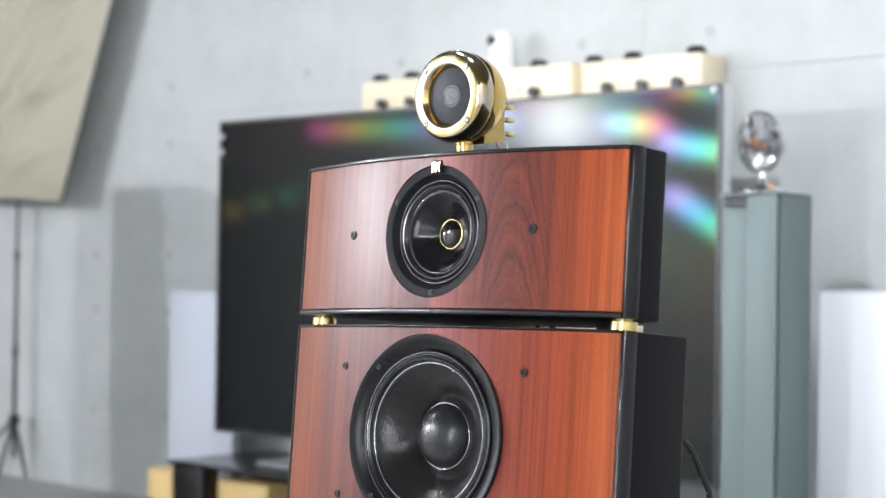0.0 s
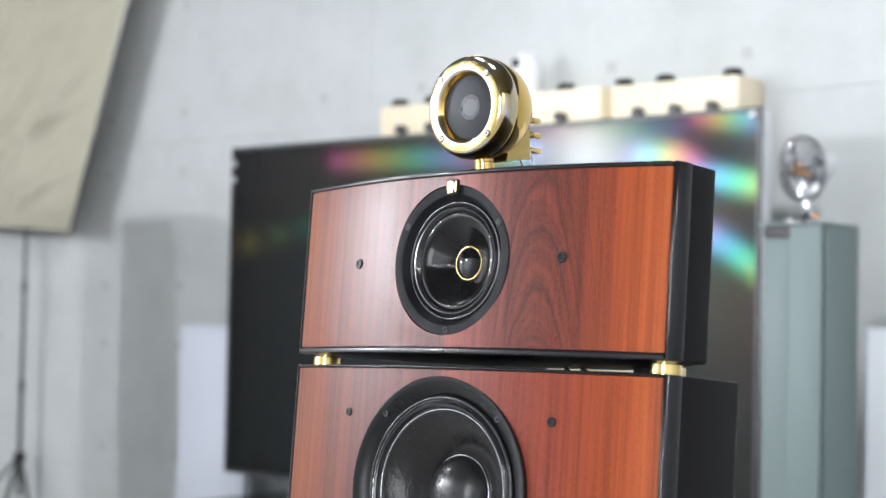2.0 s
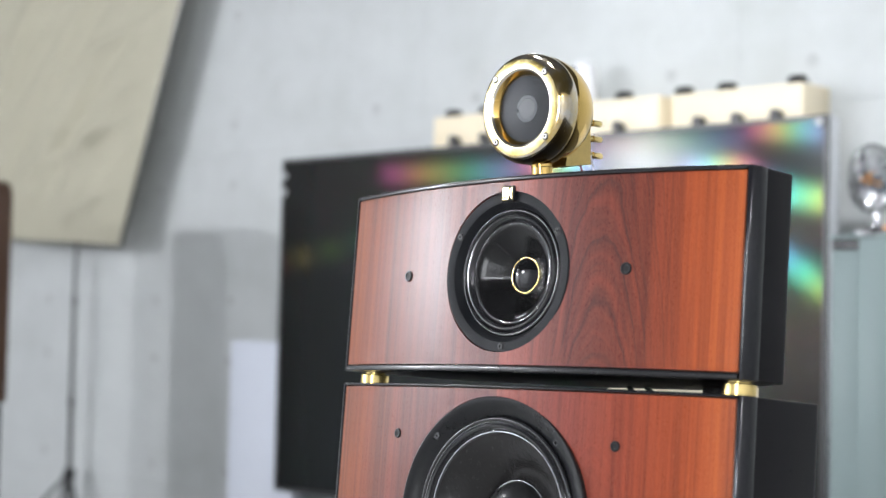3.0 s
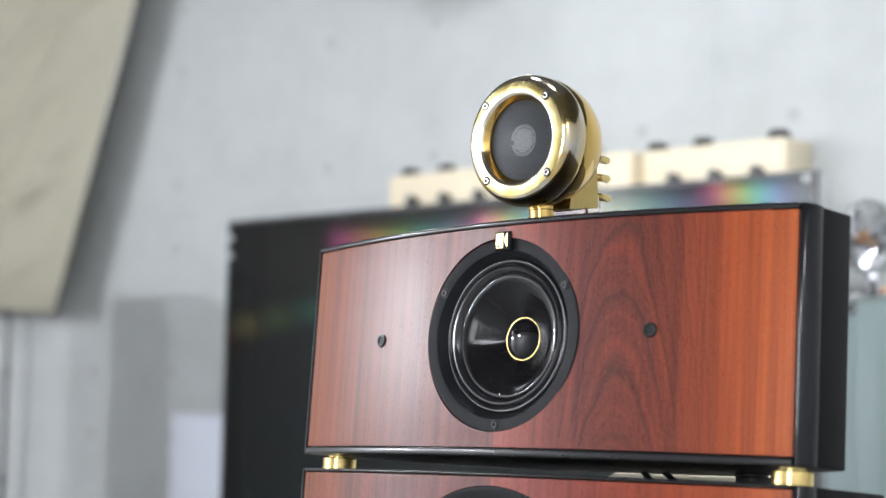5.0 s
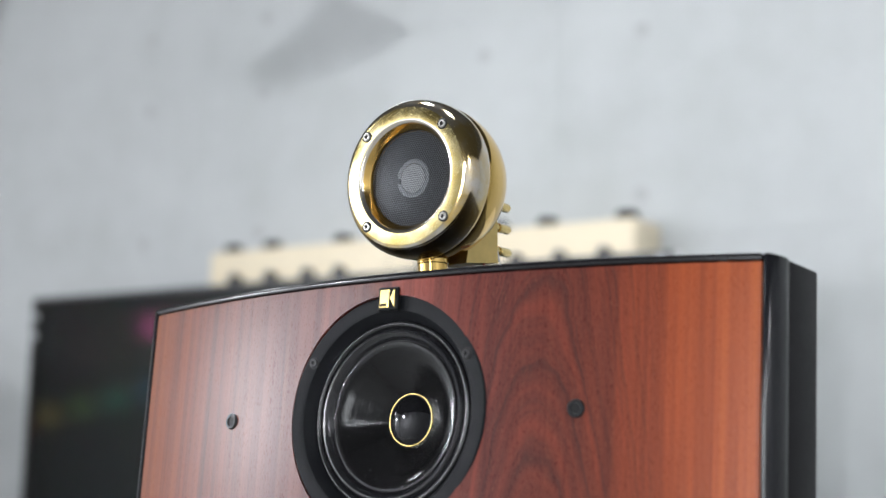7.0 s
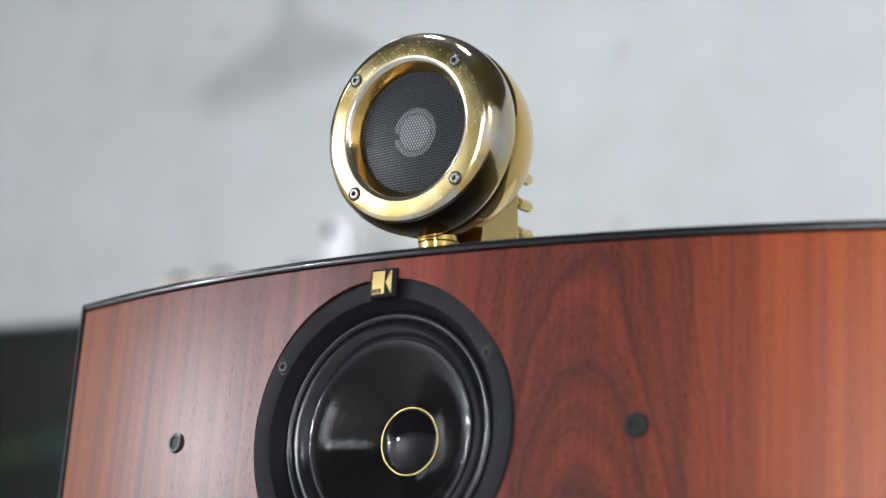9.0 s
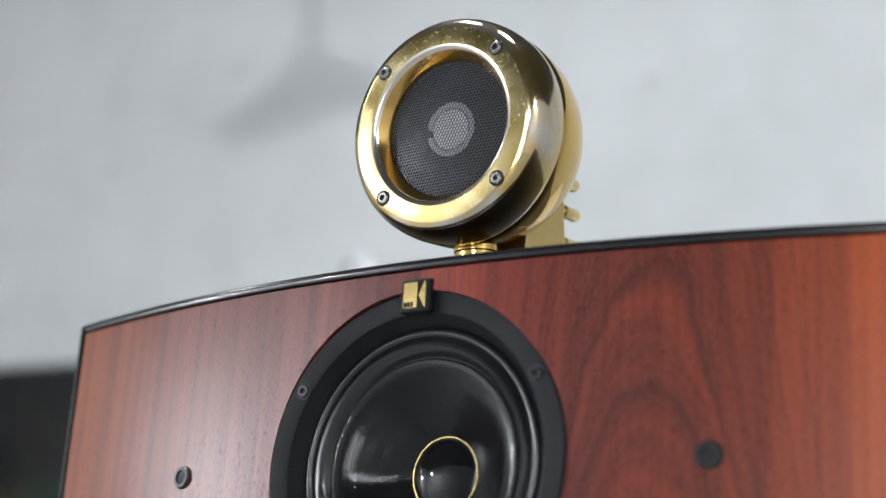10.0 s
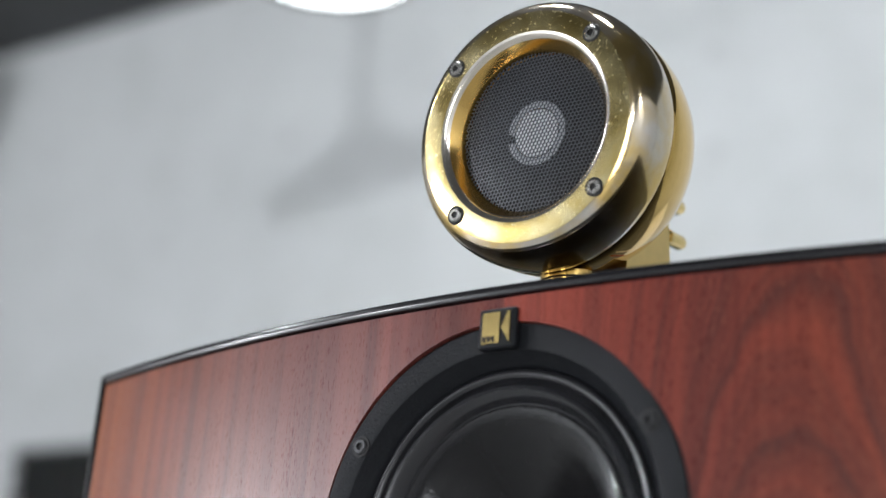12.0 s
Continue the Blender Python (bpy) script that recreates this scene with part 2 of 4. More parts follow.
M_CAGE = simple("dull_chrome_wire", (0.22, 0.225, 0.235), 0.25, metal=1.0, wear=0.08, scale=200)
M_SCREW = simple("black_screw", (0.03, 0.03, 0.032), 0.32, metal=0.5, wear=0.15, scale=500)


def spotted_gold():
    n = Nodes("tarnished_gold")
    v = n.noise(n.coord(), 520, 4, 0.7)
    w = n.noise(n.coord(), 60, 4, 0.6)
    sp = n.grey(v, 0.60, 0.70)
    col = n.mix(n.grey(w, 0.35, 0.65), (0.66, 0.50, 0.17), (0.82, 0.70, 0.38))
    col = n.mix(n.math("MULTIPLY", sp, 0.5), col, (0.86, 0.80, 0.58))
    n.set(Base_Color=col, Metallic=1.0, Roughness=n.math("ADD", n.grey(w, 0.3, 0.7, 0.16, 0.28), n.math("MULTIPLY", sp, 0.2)))
    n.bump(v, 0.12, 0.0002)
    return n.mat


M_GOLDSPOT = spotted_gold()
M_STEEL = simple("blackened_steel", (0.10, 0.10, 0.10), 0.3, metal=1.0, wear=0.15, scale=500)
M_GRILLE = simple("black_perforated_metal", (0.105, 0.112, 0.125), 0.32, metal=0.2, wear=0.1, scale=500)
M_ROLL = simple("grey_fabric_roll", (0.55, 0.56, 0.58), 0.5, wear=0.05, scale=300)
M_DOME = simple("silver_dome", (0.88, 0.89, 0.90), 0.4, metal=0.0, wear=0.05, scale=300)
# near black: painted shade of bores and recesses, and a few dark parts
M_HOLE = simple("near_black", (0.006, 0.006, 0.006), 0.6, wear=0.1, scale=300)
M_CHROME = simple("chrome", (0.75, 0.76, 0.78), 0.08, metal=1.0, wear=0.03, scale=60)
M_ALU = simple("brushed_aluminium", (0.72, 0.73, 0.75), 0.3, metal=0.9, wear=0.05, scale=80)
M_TVBACK = simple("black_tv_plastic", (0.015, 0.015, 0.016), 0.35, wear=0.1, scale=100)
M_PINE = simple("pale_pine", (0.83, 0.73, 0.54), 0.5, wear=0.05, scale=18, bump=0.05)
M_PLY = simple("yellow_plywood", (0.62, 0.44, 0.18), 0.5, wear=0.08, scale=18, bump=0.05)
M_KNOB = simple("black_knob", (0.015, 0.015, 0.016), 0.4, wear=0.1, scale=200)
M_CLOTH = simple("beige_cloth", (0.43, 0.41, 0.32), 0.85, wear=0.05, scale=14, bump=0.2, spec=0.2)
M_WHITEP = simple("bluish_white_panel", (0.50, 0.53, 0.59), 0.6, wear=0.03, scale=40)
M_FLOOR = simple("grey_concrete_floor", (0.40, 0.40, 0.39), 0.55, wear=0.15, scale=9, bump=0.1)
M_TIE = simple("tie_hole_mortar", (0.42, 0.43, 0.43), 0.9, wear=0.12, scale=200)
M_CEIL = simple("dark_ceiling", (0.06, 0.062, 0.065), 0.8, wear=0.1, scale=12)
M_ROOM = simple("pale_plaster", (0.60, 0.61, 0.62), 0.8, wear=0.08, scale=6, bump=0.1)
M_WHITE = simple("white_plastic", (0.8, 0.8, 0.82), 0.35, wear=0.02, scale=60)
M_GUARD = simple("clear_plastic", (0.42, 0.43, 0.44), 0.2, wear=0.04, scale=60)
M_ORANGE = simple("orange_hub", (0.75, 0.30, 0.05), 0.3, wear=0.05, scale=60)
M_CABLE = simple("black_cable", (0.012, 0.012, 0.013), 0.5, wear=0.1, scale=300)
M_DARKWOOD = simple("dark_brown_wood", (0.07, 0.035, 0.02), 0.4, wear=0.15, scale=25)
M_RED = simple("red_wire", (0.35, 0.05, 0.03), 0.4, wear=0.05, scale=300)


def glass(name, color, rough):
    n = Nodes(name)
    n.set(Base_Color=(*color, 1), Roughness=rough, Transmission_Weight=0.6, IOR=1.25, Specular_IOR_Level=0.4)
    return n.mat


M_GLASS = glass("greenish_frosted_glass", (0.40, 0.49, 0.485), 0.34)


def perforated():
    n = Nodes("white_perforated_metal")
    v = n.node("ShaderNodeTexVoronoi", Vector=n.coord((1, 0.0, 1)), Scale=85.0, Randomness=0.0)
    hole = n.grey(v.outputs["Distance"], 0.22, 0.30, 1.0, 0.0)
    n.set(Base_Color=n.mix(hole, (0.74, 0.76, 0.79), (0.46, 0.48, 0.51)), Roughness=0.5)
    return n.mat


def braid():
    n = Nodes("braided_sheath")
    v = n.node("ShaderNodeTexVoronoi", Vector=n.coord(), Scale=110.0)
    n.set(Base_Color=n.mix(n.grey(v.outputs["Distance"], 0.14, 0.2, 1.0, 0.0), (0.015, 0.015, 0.016), (0.6, 0.6, 0.6)), Roughness=0.5)
    return n.mat


M_PERF = perforated()
M_BRAID = braid()


def glow(name, color, strength):
    n = Nodes(name)
    n.set(Base_Color=(0.9, 0.9, 0.9, 1), Emission_Color=(*color, 1), Emission_Strength=strength)
    return n.mat


M_GLOW = glow("lamp_diffuser_glow", (0.9, 0.97, 1.0), 9.0)


# ---- mesh helpers ----
def part(name, bm, material, parent, label="", shift=None, smooth=True, kind=""):
    me = bpy.data.meshes.new(name)
    if shift is not None:
        bmesh.ops.translate(bm, verts=bm.verts, vec=shift)
    bmesh.ops.recalc_face_normals(bm, faces=bm.faces)
    bm.to_mesh(me)
    bm.free()
    if smooth:
        me.set_sharp_from_angle(angle=radians(32))
        me.polygons.foreach_set("use_smooth", [True] * len(me.polygons))
    me.materials.append(material)
    o = new(name, me)
    if parent is not None:
        o.parent = parent
    if label or kind:
        tagged(o, label=label, kind=kind)
    return o


def thing(name, m, label, category, group="", kind=""):
    o = new(name)
    o.empty_display_size = 0.05
    o.matrix_world = m
    return tagged(o, label, category, group, kind)


def box(x0, x1, y0, y1, z0, z1, bevel=0.0, seg=2):
    bm = bmesh.new()
    bmesh.ops.create_cube(bm, size=1)
    bmesh.ops.scale(bm, vec=(x1 - x0, y1 - y0, z1 - z0), verts=bm.verts)
    bmesh.ops.translate(bm, vec=((x0 + x1) / 2, (y0 + y1) / 2, (z0 + z1) / 2), verts=bm.verts)
    if bevel:
        bmesh.ops.bevel(bm, geom=bm.edges[:], offset=bevel, segments=seg, affect="EDGES", profile=0.5)
    return bm


def lathe(profile, n=64, centre=(0, 0, 0), axis="Y", close=False):
    """Turns (radius, way along the axis) round the axis."""
    bm = bmesh.new()
    rings = []
    for r, d in profile:
        ring = []
        k = n if r > 1e-6 else 1
        for i in range(k):
            a = 2 * math.pi * i / n
            u, v = r * math.cos(a), r * math.sin(a)
            p = (u, d, v) if axis == "Y" else (u, v, d)
            ring.append(bm.verts.new(Vector(p) + Vector(centre)))
        rings.append(ring)
    pairs = list(zip(rings, rings[1:])) + ([(rings[-1], rings[0])] if close else [])
    for a, b in pairs:
        for i in range(n):
            j = (i + 1) % n
            if len(a) == 1 and len(b) == 1:
                continue
            if len(a) == 1:
                bm.faces.new((a[0], b[i], b[j]))
            elif len(b) == 1:
                bm.faces.new((a[i], a[j], b[0]))
            else:
                bm.faces.new((a[i], a[j], b[j], b[i]))
    return bm


def prism(plan, z0, z1, bevel=0.0):
    bm = bmesh.new()
    lo = [bm.verts.new((x, y, z0)) for x, y in plan]
    hi = [bm.verts.new((x, y, z1)) for x, y in plan]
    bm.faces.new(lo)
    bm.faces.new(hi)
    for i in range(len(plan)):
        j = (i + 1) % len(plan)
        bm.faces.new((lo[i], lo[j], hi[j], hi[i]))
    bmesh.ops.recalc_face_normals(bm, faces=bm.faces)
    if bevel:
        edges = [e for e in bm.edges if abs(e.verts[0].co.z - e.verts[1].co.z) < 1e-6]
        bmesh.ops.bevel(bm, geom=edges, offset=bevel, segments=2, affect="EDGES", profile=0.5)
    return bm


def tube(points, r, n=8):
    bm = bmesh.new()
    rings = []
    pts = [Vector(p) for p in points]
    for i, p in enumerate(pts):
        d = (pts[min(i + 1, len(pts) - 1)] - pts[max(i - 1, 0)]).normalized()
        q = d.to_track_quat("Z", "Y")
        rings.append([bm.verts.new(p + q @ Vector((r * math.cos(2 * math.pi * k / n), r * math.sin(2 * math.pi * k / n), 0))) for k in range(n)])
    for a, b in zip(rings, rings[1:]):
        for k in range(n):
            bm.faces.new((a[k], a[(k + 1) % n], b[(k + 1) % n], b[k]))
    bm.faces.new(rings[0])
    bm.faces.new(rings[-1])
    return bm


def join(*bms):
    out = bmesh.new()
    for b in bms:
        me = bpy.data.meshes.new("tmp")
        b.to_mesh(me)
        b.free()
        out.from_mesh(me)
        bpy.data.meshes.remove(me)
    return out


# ---- the setting ----
WALL_Y = 2.42
X0, X1, Y0, CEIL = -5.6, 3.2, -4.6, H + 1.765


def wall(name, bm, mat, label):
    return tagged(part(name, bm, mat, None, smooth=False), label, "wall", kind="structure")


tagged(part("floor", box(X0, X1, Y0, WALL_Y, -0.1, 0.0), M_FLOOR, None, smooth=False), "bare grey concrete floor of the room", "floor", kind="structure")
north = wall("wall_north", box(X0, X1, WALL_Y + 0.012, WALL_Y + 0.2, -0.1, CEIL + 0.1), M_CONC, "pale painted concrete wall with joints and tie holes")
wall("wall_east", box(X1, X1 + 0.2, Y0, WALL_Y, -0.1, CEIL + 0.1), M_ROOM, "plain grey plaster wall")
# the opening only makes room for the added fill light
for x0, x1, z0, z1 in ((X0, FILL_OPENING[0], -0.1, CEIL + 0.1), (FILL_OPENING[1], X1, -0.1, CEIL + 0.1), (FILL_OPENING[0], FILL_OPENING[1], -0.1, FILL_OPENING[2]), (FILL_OPENING[0], FILL_OPENING[1], FILL_OPENING[3], CEIL + 0.1)):
    wall("wall_south", box(x0, x1, Y0 - 0.2, Y0, z0, z1), M_ROOM, "unseen plain grey plaster wall round the added fill light")
wall("wall_west", box(X0 - 0.2, X0, Y0, WALL_Y, -0.1, CEIL + 0.1), M_ROOM, "plain grey plaster wall")
tagged(part("ceiling", box(X0, X1, Y0, WALL_Y, CEIL, CEIL + 0.1), M_CEIL, None, smooth=False), "dark painted ceiling", "ceiling", kind="structure")


# ---- loudspeaker ----
def front_y(x):
    return -0.0035 + x * x / 1.94


def front_panel(x1, z0, z1, zc, rh, thick=0.012, n=96, rings=14):
    """Curved veneered board with a round hole."""
    bm = bmesh.new()
    corners = [math.atan2(z - zc, x) for x in (-x1, x1) for z in (z0, z1)]
    angles = sorted([2 * math.pi * i / n - math.pi for i in range(n)] + corners)
    grids = []
    for back in (0.0, thick):
        g = []
        for a in angles:
            c, s_ = math.cos(a), math.sin(a)
            k = min(x1 / abs(c) if abs(c) > 1e-9 else 1e9, ((z1 - zc) if s_ > 0 else (zc - z0)) / abs(s_) if abs(s_) > 1e-9 else 1e9)
            row = []
            for i in range(rings + 1):
                r = rh + (k - rh) * i / rings
                row.append(bm.verts.new((r * c, front_y(r * c) + back, zc + r * s_)))
            g.append(row)
        grids.append(g)
    m = len(angles)
    for g in grids:
        for i in range(m):
            for k in range(rings):
                bm.faces.new((g[i][k], g[(i + 1) % m][k], g[(i + 1) % m][k + 1], g[i][k + 1]))
    f, b = grids
    for i in range(m):
        j = (i + 1) % m
        for k in (0, rings):
            bm.faces.new((f[i][k], f[j][k], b[j][k], b[i][k]))
    return bm


def arc_bar(x1, z0, z1, proud, depth, n=40):
    plan = [(x1 * (2 * i / n - 1), front_y(x1 * (2 * i / n - 1)) - proud) for i in range(n + 1)]
    plan += [(x, y + proud + depth) for x, y in reversed(plan)]
    return prism(plan, z0, z1, 0.0012)


def shell(z0, z1, xe, ye, back):
    """Cabinet body behind the curved front, without a front board."""
    xs = [0.277 * (2 * i / 24 - 1) for i in range(25)]
    plan = [(x, front_y(x) + 0.010) for x in xs] + [(0.2866, 0.0574), (xe, ye), (xe - 0.17, back), (-xe + 0.17, back), (-xe, ye), (-0.2866, 0.0574)]
    bm = prism(plan, z0, z1)
    front = [f for f in bm.faces if f.normal.y < -0.9 and abs(f.normal.z) < 0.1]
    bmesh.ops.delete(bm, geom=front, context="FACES")
    edges = [e for e in bm.edges if len(e.link_faces) == 2 and e.verts[0].co.y > 0.049 and e.verts[1].co.y > 0.049]
    bmesh.ops.bevel(bm, geom=edges, offset=0.002, segments=2, affect="EDGES", profile=0.5)
    return bm


def column(side, z0, z1):
    """Rounded black upright at the cabinet's front corner, standing a little proud of the veneer."""
    half = [(0.2776, 0.0385), (0.2778, 0.0370), (0.2785, 0.0358), (0.2795, 0.0354), (0.2805, 0.0357), (0.2816, 0.0362), (0.2826, 0.0369), (0.2836, 0.0381), (0.2846, 0.0400),
            (0.2856, 0.0428), (0.2865, 0.0465), (0.2872, 0.0510), (0.2876, 0.0556), (0.2872, 0.0570), (0.2860, 0.0574), (0.2776, 0.0574)]
    return prism([(side * x, y) for x, y in half], z0, z1, 0.0014)


def socket_ring(r):
    return lathe([(r * 0.54, 0.002), (r * 0.56, -0.0014), (r * 0.60, -0.0020), (r * 0.88, -0.0020), (r, -0.0008), (r, 0.004)], 24)


# flat black disc in place of the shade inside the socket's hole
def bore_shade_disc(r):
    return lathe([(0, -0.0012), (r * 0.56, -0.0012)], 20)


def screw(r=0.0038):
    bm = lathe([(r, 0.001), (r, -0.0008), (r * 0.8, -0.0014), (r * 0.45, -0.0014)], 20)
    hexa = lathe([(r * 0.45, -0.0014), (r * 0.42, 0.0006), (0, 0.0006)], 6)
    return join(bm, hexa)


def put(bm, at, turn=None):
    if turn is not None:
        bmesh.ops.transform(bm, matrix=turn, verts=bm.verts)
    bmesh.ops.translate(bm, vec=at, verts=bm.verts)
    return bm


def driver_flange(r, lip, f=-0.0015):
    """Flat ring that slopes down to its inner lip."""
    return lathe([(r, 0.004), (r, f + 0.001), (r - 0.001, f), (lip + 0.0075, f), (lip + 0.0060, f + 0.0004), (lip + 0.0024, f + 0.0056), (lip + 0.0006, f + 0.0078), (lip, f + 0.0090), (lip, 0.02)], 128)


def gasket(r, w, d):
    """Rounded raised ring."""
    return lathe([(r + w * math.cos(a), d - w * 1.1 * math.sin(a)) for a in [math.pi * k / 10 for k in range(11)]], 128)


def sub(name, bm, mat, label="", parent=None, base=None):
    return part(name, bm, mat, parent, label, shift=-(base))


# upper cabinet
ub = Vector((0, 0.12, -0.1075))
upper = thing("midrange_cabinet", LEAN @ Matrix.Translation(ub), "loudspeaker head in red-brown veneer with glossy black edges on gold feet", "loudspeaker")


def up(name, bm, mat, label="", parent=None):
    return part(name, bm, mat, parent or upper, label, shift=-ub)


up("shell", shell(-0.1075, 0.1026, 0.2905, 0.097, 0.235), M_BODY, "black satin cabinet body")
up("front_panel", front_panel(0.277, -0.1004, 0.0975, 0, 0.0872), M_WOOD, "red-brown veneered curved front")
up("top_trim", arc_bar(0.2775, 0.0983, 0.1031, 0.0015, 0.014), M_LACQ, "glossy black lip")
up("bottom_trim", arc_bar(0.2775, -0.1080, -0.1014, 0.002, 0.014), M_LACQ, "glossy black lip")
for side in (-1, 1):
    up("corner_column", column(side, -0.1080, 0.1031), M_COLUMN, "rounded glossy black corner")
    gs_ = up("grille_socket", put(socket_ring(0.0064), (side * 0.156, front_y(0.156), 0), pose(0, 0, 0, 0, 0, side * 9.2)), M_SOCKET, "black round grille socket")
    sub("bore_shade", put(bore_shade_disc(0.0064), (side * 0.156, front_y(0.156), 0), pose(0, 0, 0, 0, 0, side * 9.2)), M_HOLE, "", gs_, ub)
    for y in (0.066, 0.19) if side > 0 else (0.066,):
        f = up("foot", lathe([(0, -0.1228), (0.0160, -0.1228), (0.0170, -0.1218), (0.0170, -0.1110), (0.0160, -0.1100), (0.0120, -0.1098), (0.0120, -0.1080), (0, -0.1080)], 32, (0.26 * side if y < 0.1 else 0.150, y, 0), "Z"), M_GOLDSAT if y < 0.1 else M_KNOB, "turned gold foot" if y < 0.1 else "black rear foot")

DX = 0.0013                   # the driver sits a little beside the middle
mid = up("midrange_driver", put(driver_flange(0.0876, 0.0700, -0.0010), (DX, 0, 0)), M_FLANGE, "black driver with a gold ring in its middle")


sub("gasket", put(gasket(0.0676, 0.0024, 0.0082), (DX, 0, 0)), M_RUBBER, "glossy black ring", mid, ub)
sub("surround", put(lathe([(0.0655, 0.0055), (0.0648, 0.0062), (0.0636, 0.0040), (0.0620, 0.0026), (0.0604, 0.0024), (0.0588, 0.0034), (0.0574, 0.0056), (0.0560, 0.0080), (0.0546, 0.0084)], 128), (DX, 0.0026, 0)), M_RUBBER, "glossy black rubber roll", mid, ub)
sub("cone", put(lathe([(0.0552, 0.0082), (0.0535, 0.0080), (0.050, 0.0092), (0.046, 0.0109), (0.042, 0.0138), (0.0375, 0.0169), (0.033, 0.0201), (0.029, 0.0230), (0.025, 0.0259), (0.022, 0.0281), (0.0195, 0.0300)], 128), (DX, 0.0018, 0)), M_CONE, "shiny black cone", mid, ub)
sub("gold_ring", put(lathe([(0.01955, 0.0302), (0.0195, 0.0294), (0.01915, 0.0294), (0.0191, 0.0302)], 96), (DX, 0.0018, 0)), M_GOLDSAT, "thin gold ring", mid, ub)
sub("tweeter_dome", put(lathe([(0.0187, 0.0298), (0.0180, 0.0300), (0.0174, 0.0297), (0.0150, 0.0290), (0.0110, 0.0282), (0.0060, 0.0277), (0, 0.0275)], 64), (DX, 0.0018, 0)), M_GLOSS, "small glossy black dome", mid, ub)
for a in (150, 30, 270):
    at_ = Vector((DX + 0.0806 * math.cos(radians(a)), 0, 0.0806 * math.sin(radians(a))))
    sub("screw", put(screw(0.0036), at_ + Vector((0, -0.0009, 0))), M_SCREW, "dark socket-head screw", mid, ub)
    # no hollow here: a black disc gives the shade round the screw
    sub("recess_shade", put(lathe([(0, -0.0013), (0.0047, -0.0013), (0.0049, 0.0)], 24), at_), M_HOLE, "flat dark disc in place of a recess's shade", mid, ub)

badge = up("badge", put(box(-0.0091, 0.0091, -0.0022, 0.003, -0.0088, 0.0088, 0.0015, 3), (0.0010, -0.0036, 0.0840)), M_FLANGE, "small square badge")
gold_l = bmesh.new()
for quad in ([(-0.0066, -0.0066), (0.0018, -0.0066), (0.0018, 0.0066), (-0.0066, 0.0066)], [(0.0026, 0.0000), (0.0066, -0.0066), (0.0068, -0.0066), (0.0068, 0.0066), (0.0056, 0.0066)]):
    f0 = gold_l.faces.new([gold_l.verts.new((0.0010 + x, -0.0064, 0.0840 + z)) for x, z in quad])
ext = bmesh.ops.extrude_face_region(gold_l, geom=gold_l.faces[:])
bmesh.ops.translate(gold_l, vec=(0, 0.0012, 0), verts=[v for v in ext["geom"] if isinstance(v, bmesh.types.BMVert)])
sub("gold_plate", gold_l, M_GOLDSAT, "gold plate in two shapes", badge, ub)
for k in range(3):
    sub("mark", box(-0.0050 + k * 0.0021, -0.0037 + k * 0.0021, -0.0067, -0.0062, 0.0780, 0.0804), M_FLANGE, "", badge, ub)

# lower cabinet
LZ = -0.925
bb = Vector((0, 0.15, LZ))
lower = thing("woofer_cabinet", LEAN @ Matrix.Translation(bb), "tall loudspeaker cabinet in red-brown veneer with glossy black edges", "loudspeaker")


def lo(name, bm, mat, label="", parent=None):
    return part(name, bm, mat, parent or lower, label, shift=-bb)


WZ = -0.2645
for side in (-1, 1):
    lo("foot", lathe([(0, LZ + 0.001), (0.022, LZ + 0.001), (0.022, LZ - 0.014), (0.014, LZ - 0.0225), (0, LZ - 0.0225)], 24, (side * 0.22, 0.07, 0), "Z"), M_GOLDSAT, "gold foot")
lo("shell", shell(LZ, -0.1228, 0.2970, 0.152, 0.285), M_BODY, "black satin cabinet body")
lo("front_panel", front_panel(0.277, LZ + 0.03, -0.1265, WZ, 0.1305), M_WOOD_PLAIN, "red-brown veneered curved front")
lo("top_trim", arc_bar(0.2775, -0.1255, -0.1225, 0.002, 0.014), M_LACQ, "glossy black lip")
lo("bottom_trim", arc_bar(0.2775, LZ, LZ + 0.029, 0.002, 0.014), M_LACQ, "glossy black lip")
for side in (-1, 1):
    lo("corner_column", column(side, LZ, -0.1225), M_COLUMN, "rounded glossy black corner")
    for z in (-0.179, -0.3516):
        gs_ = lo("grille_socket", put(socket_ring(0.0054), (side * 0.155, front_y(0.155), z), pose(0, 0, 0, 0, 0, side * 9.2)), M_SOCKET, "black round grille socket")
        sub("bore_shade", put(bore_shade_disc(0.0054), (side * 0.155, front_y(0.155), z), pose(0, 0, 0, 0, 0, side * 9.2)), M_HOLE, "", gs_, bb)
wo = lo("woofer_driver", put(lathe([(0.131, 0.004), (0.131, -0.0008), (0.1298, -0.0018), (0.1270, -0.0016), (0.1215, 0.0002), (0.1165, 0.0030), (0.1120, 0.0062), (0.1095, 0.0085), (0.1095, 0.02)], 128), (0, 0, WZ)), M_DISH, "large black woofer")
sub("gasket", put(gasket(0.1068, 0.0026, 0.0072), (0, 0, WZ)), M_RUBBER, "glossy black ring", wo, bb)
sub("surround", put(lathe([(0.1045, 0.0062), (0.1035, 0.0072), (0.1020, 0.0046), (0.0998, 0.0034), (0.0976, 0.0046), (0.0960, 0.0085), (0.0948, 0.0105), (0.0930, 0.0095), (0.0915, 0.0110)], 128), (0, 0, WZ)), M_RUBBER, "glossy black rubber roll", wo, bb)
sub("cone", put(lathe([(0.0925, 0.0108), (0.085, 0.0140), (0.078, 0.0178), (0.072, 0.0215), (0.066, 0.0256), (0.060, 0.0302), (0.055, 0.0345), (0.050, 0.0390), (0.046, 0.0428), (0.041, 0.0478)], 128), (0, 0, WZ)), M_PAPER, "wrinkled shiny black paper cone", wo, bb)
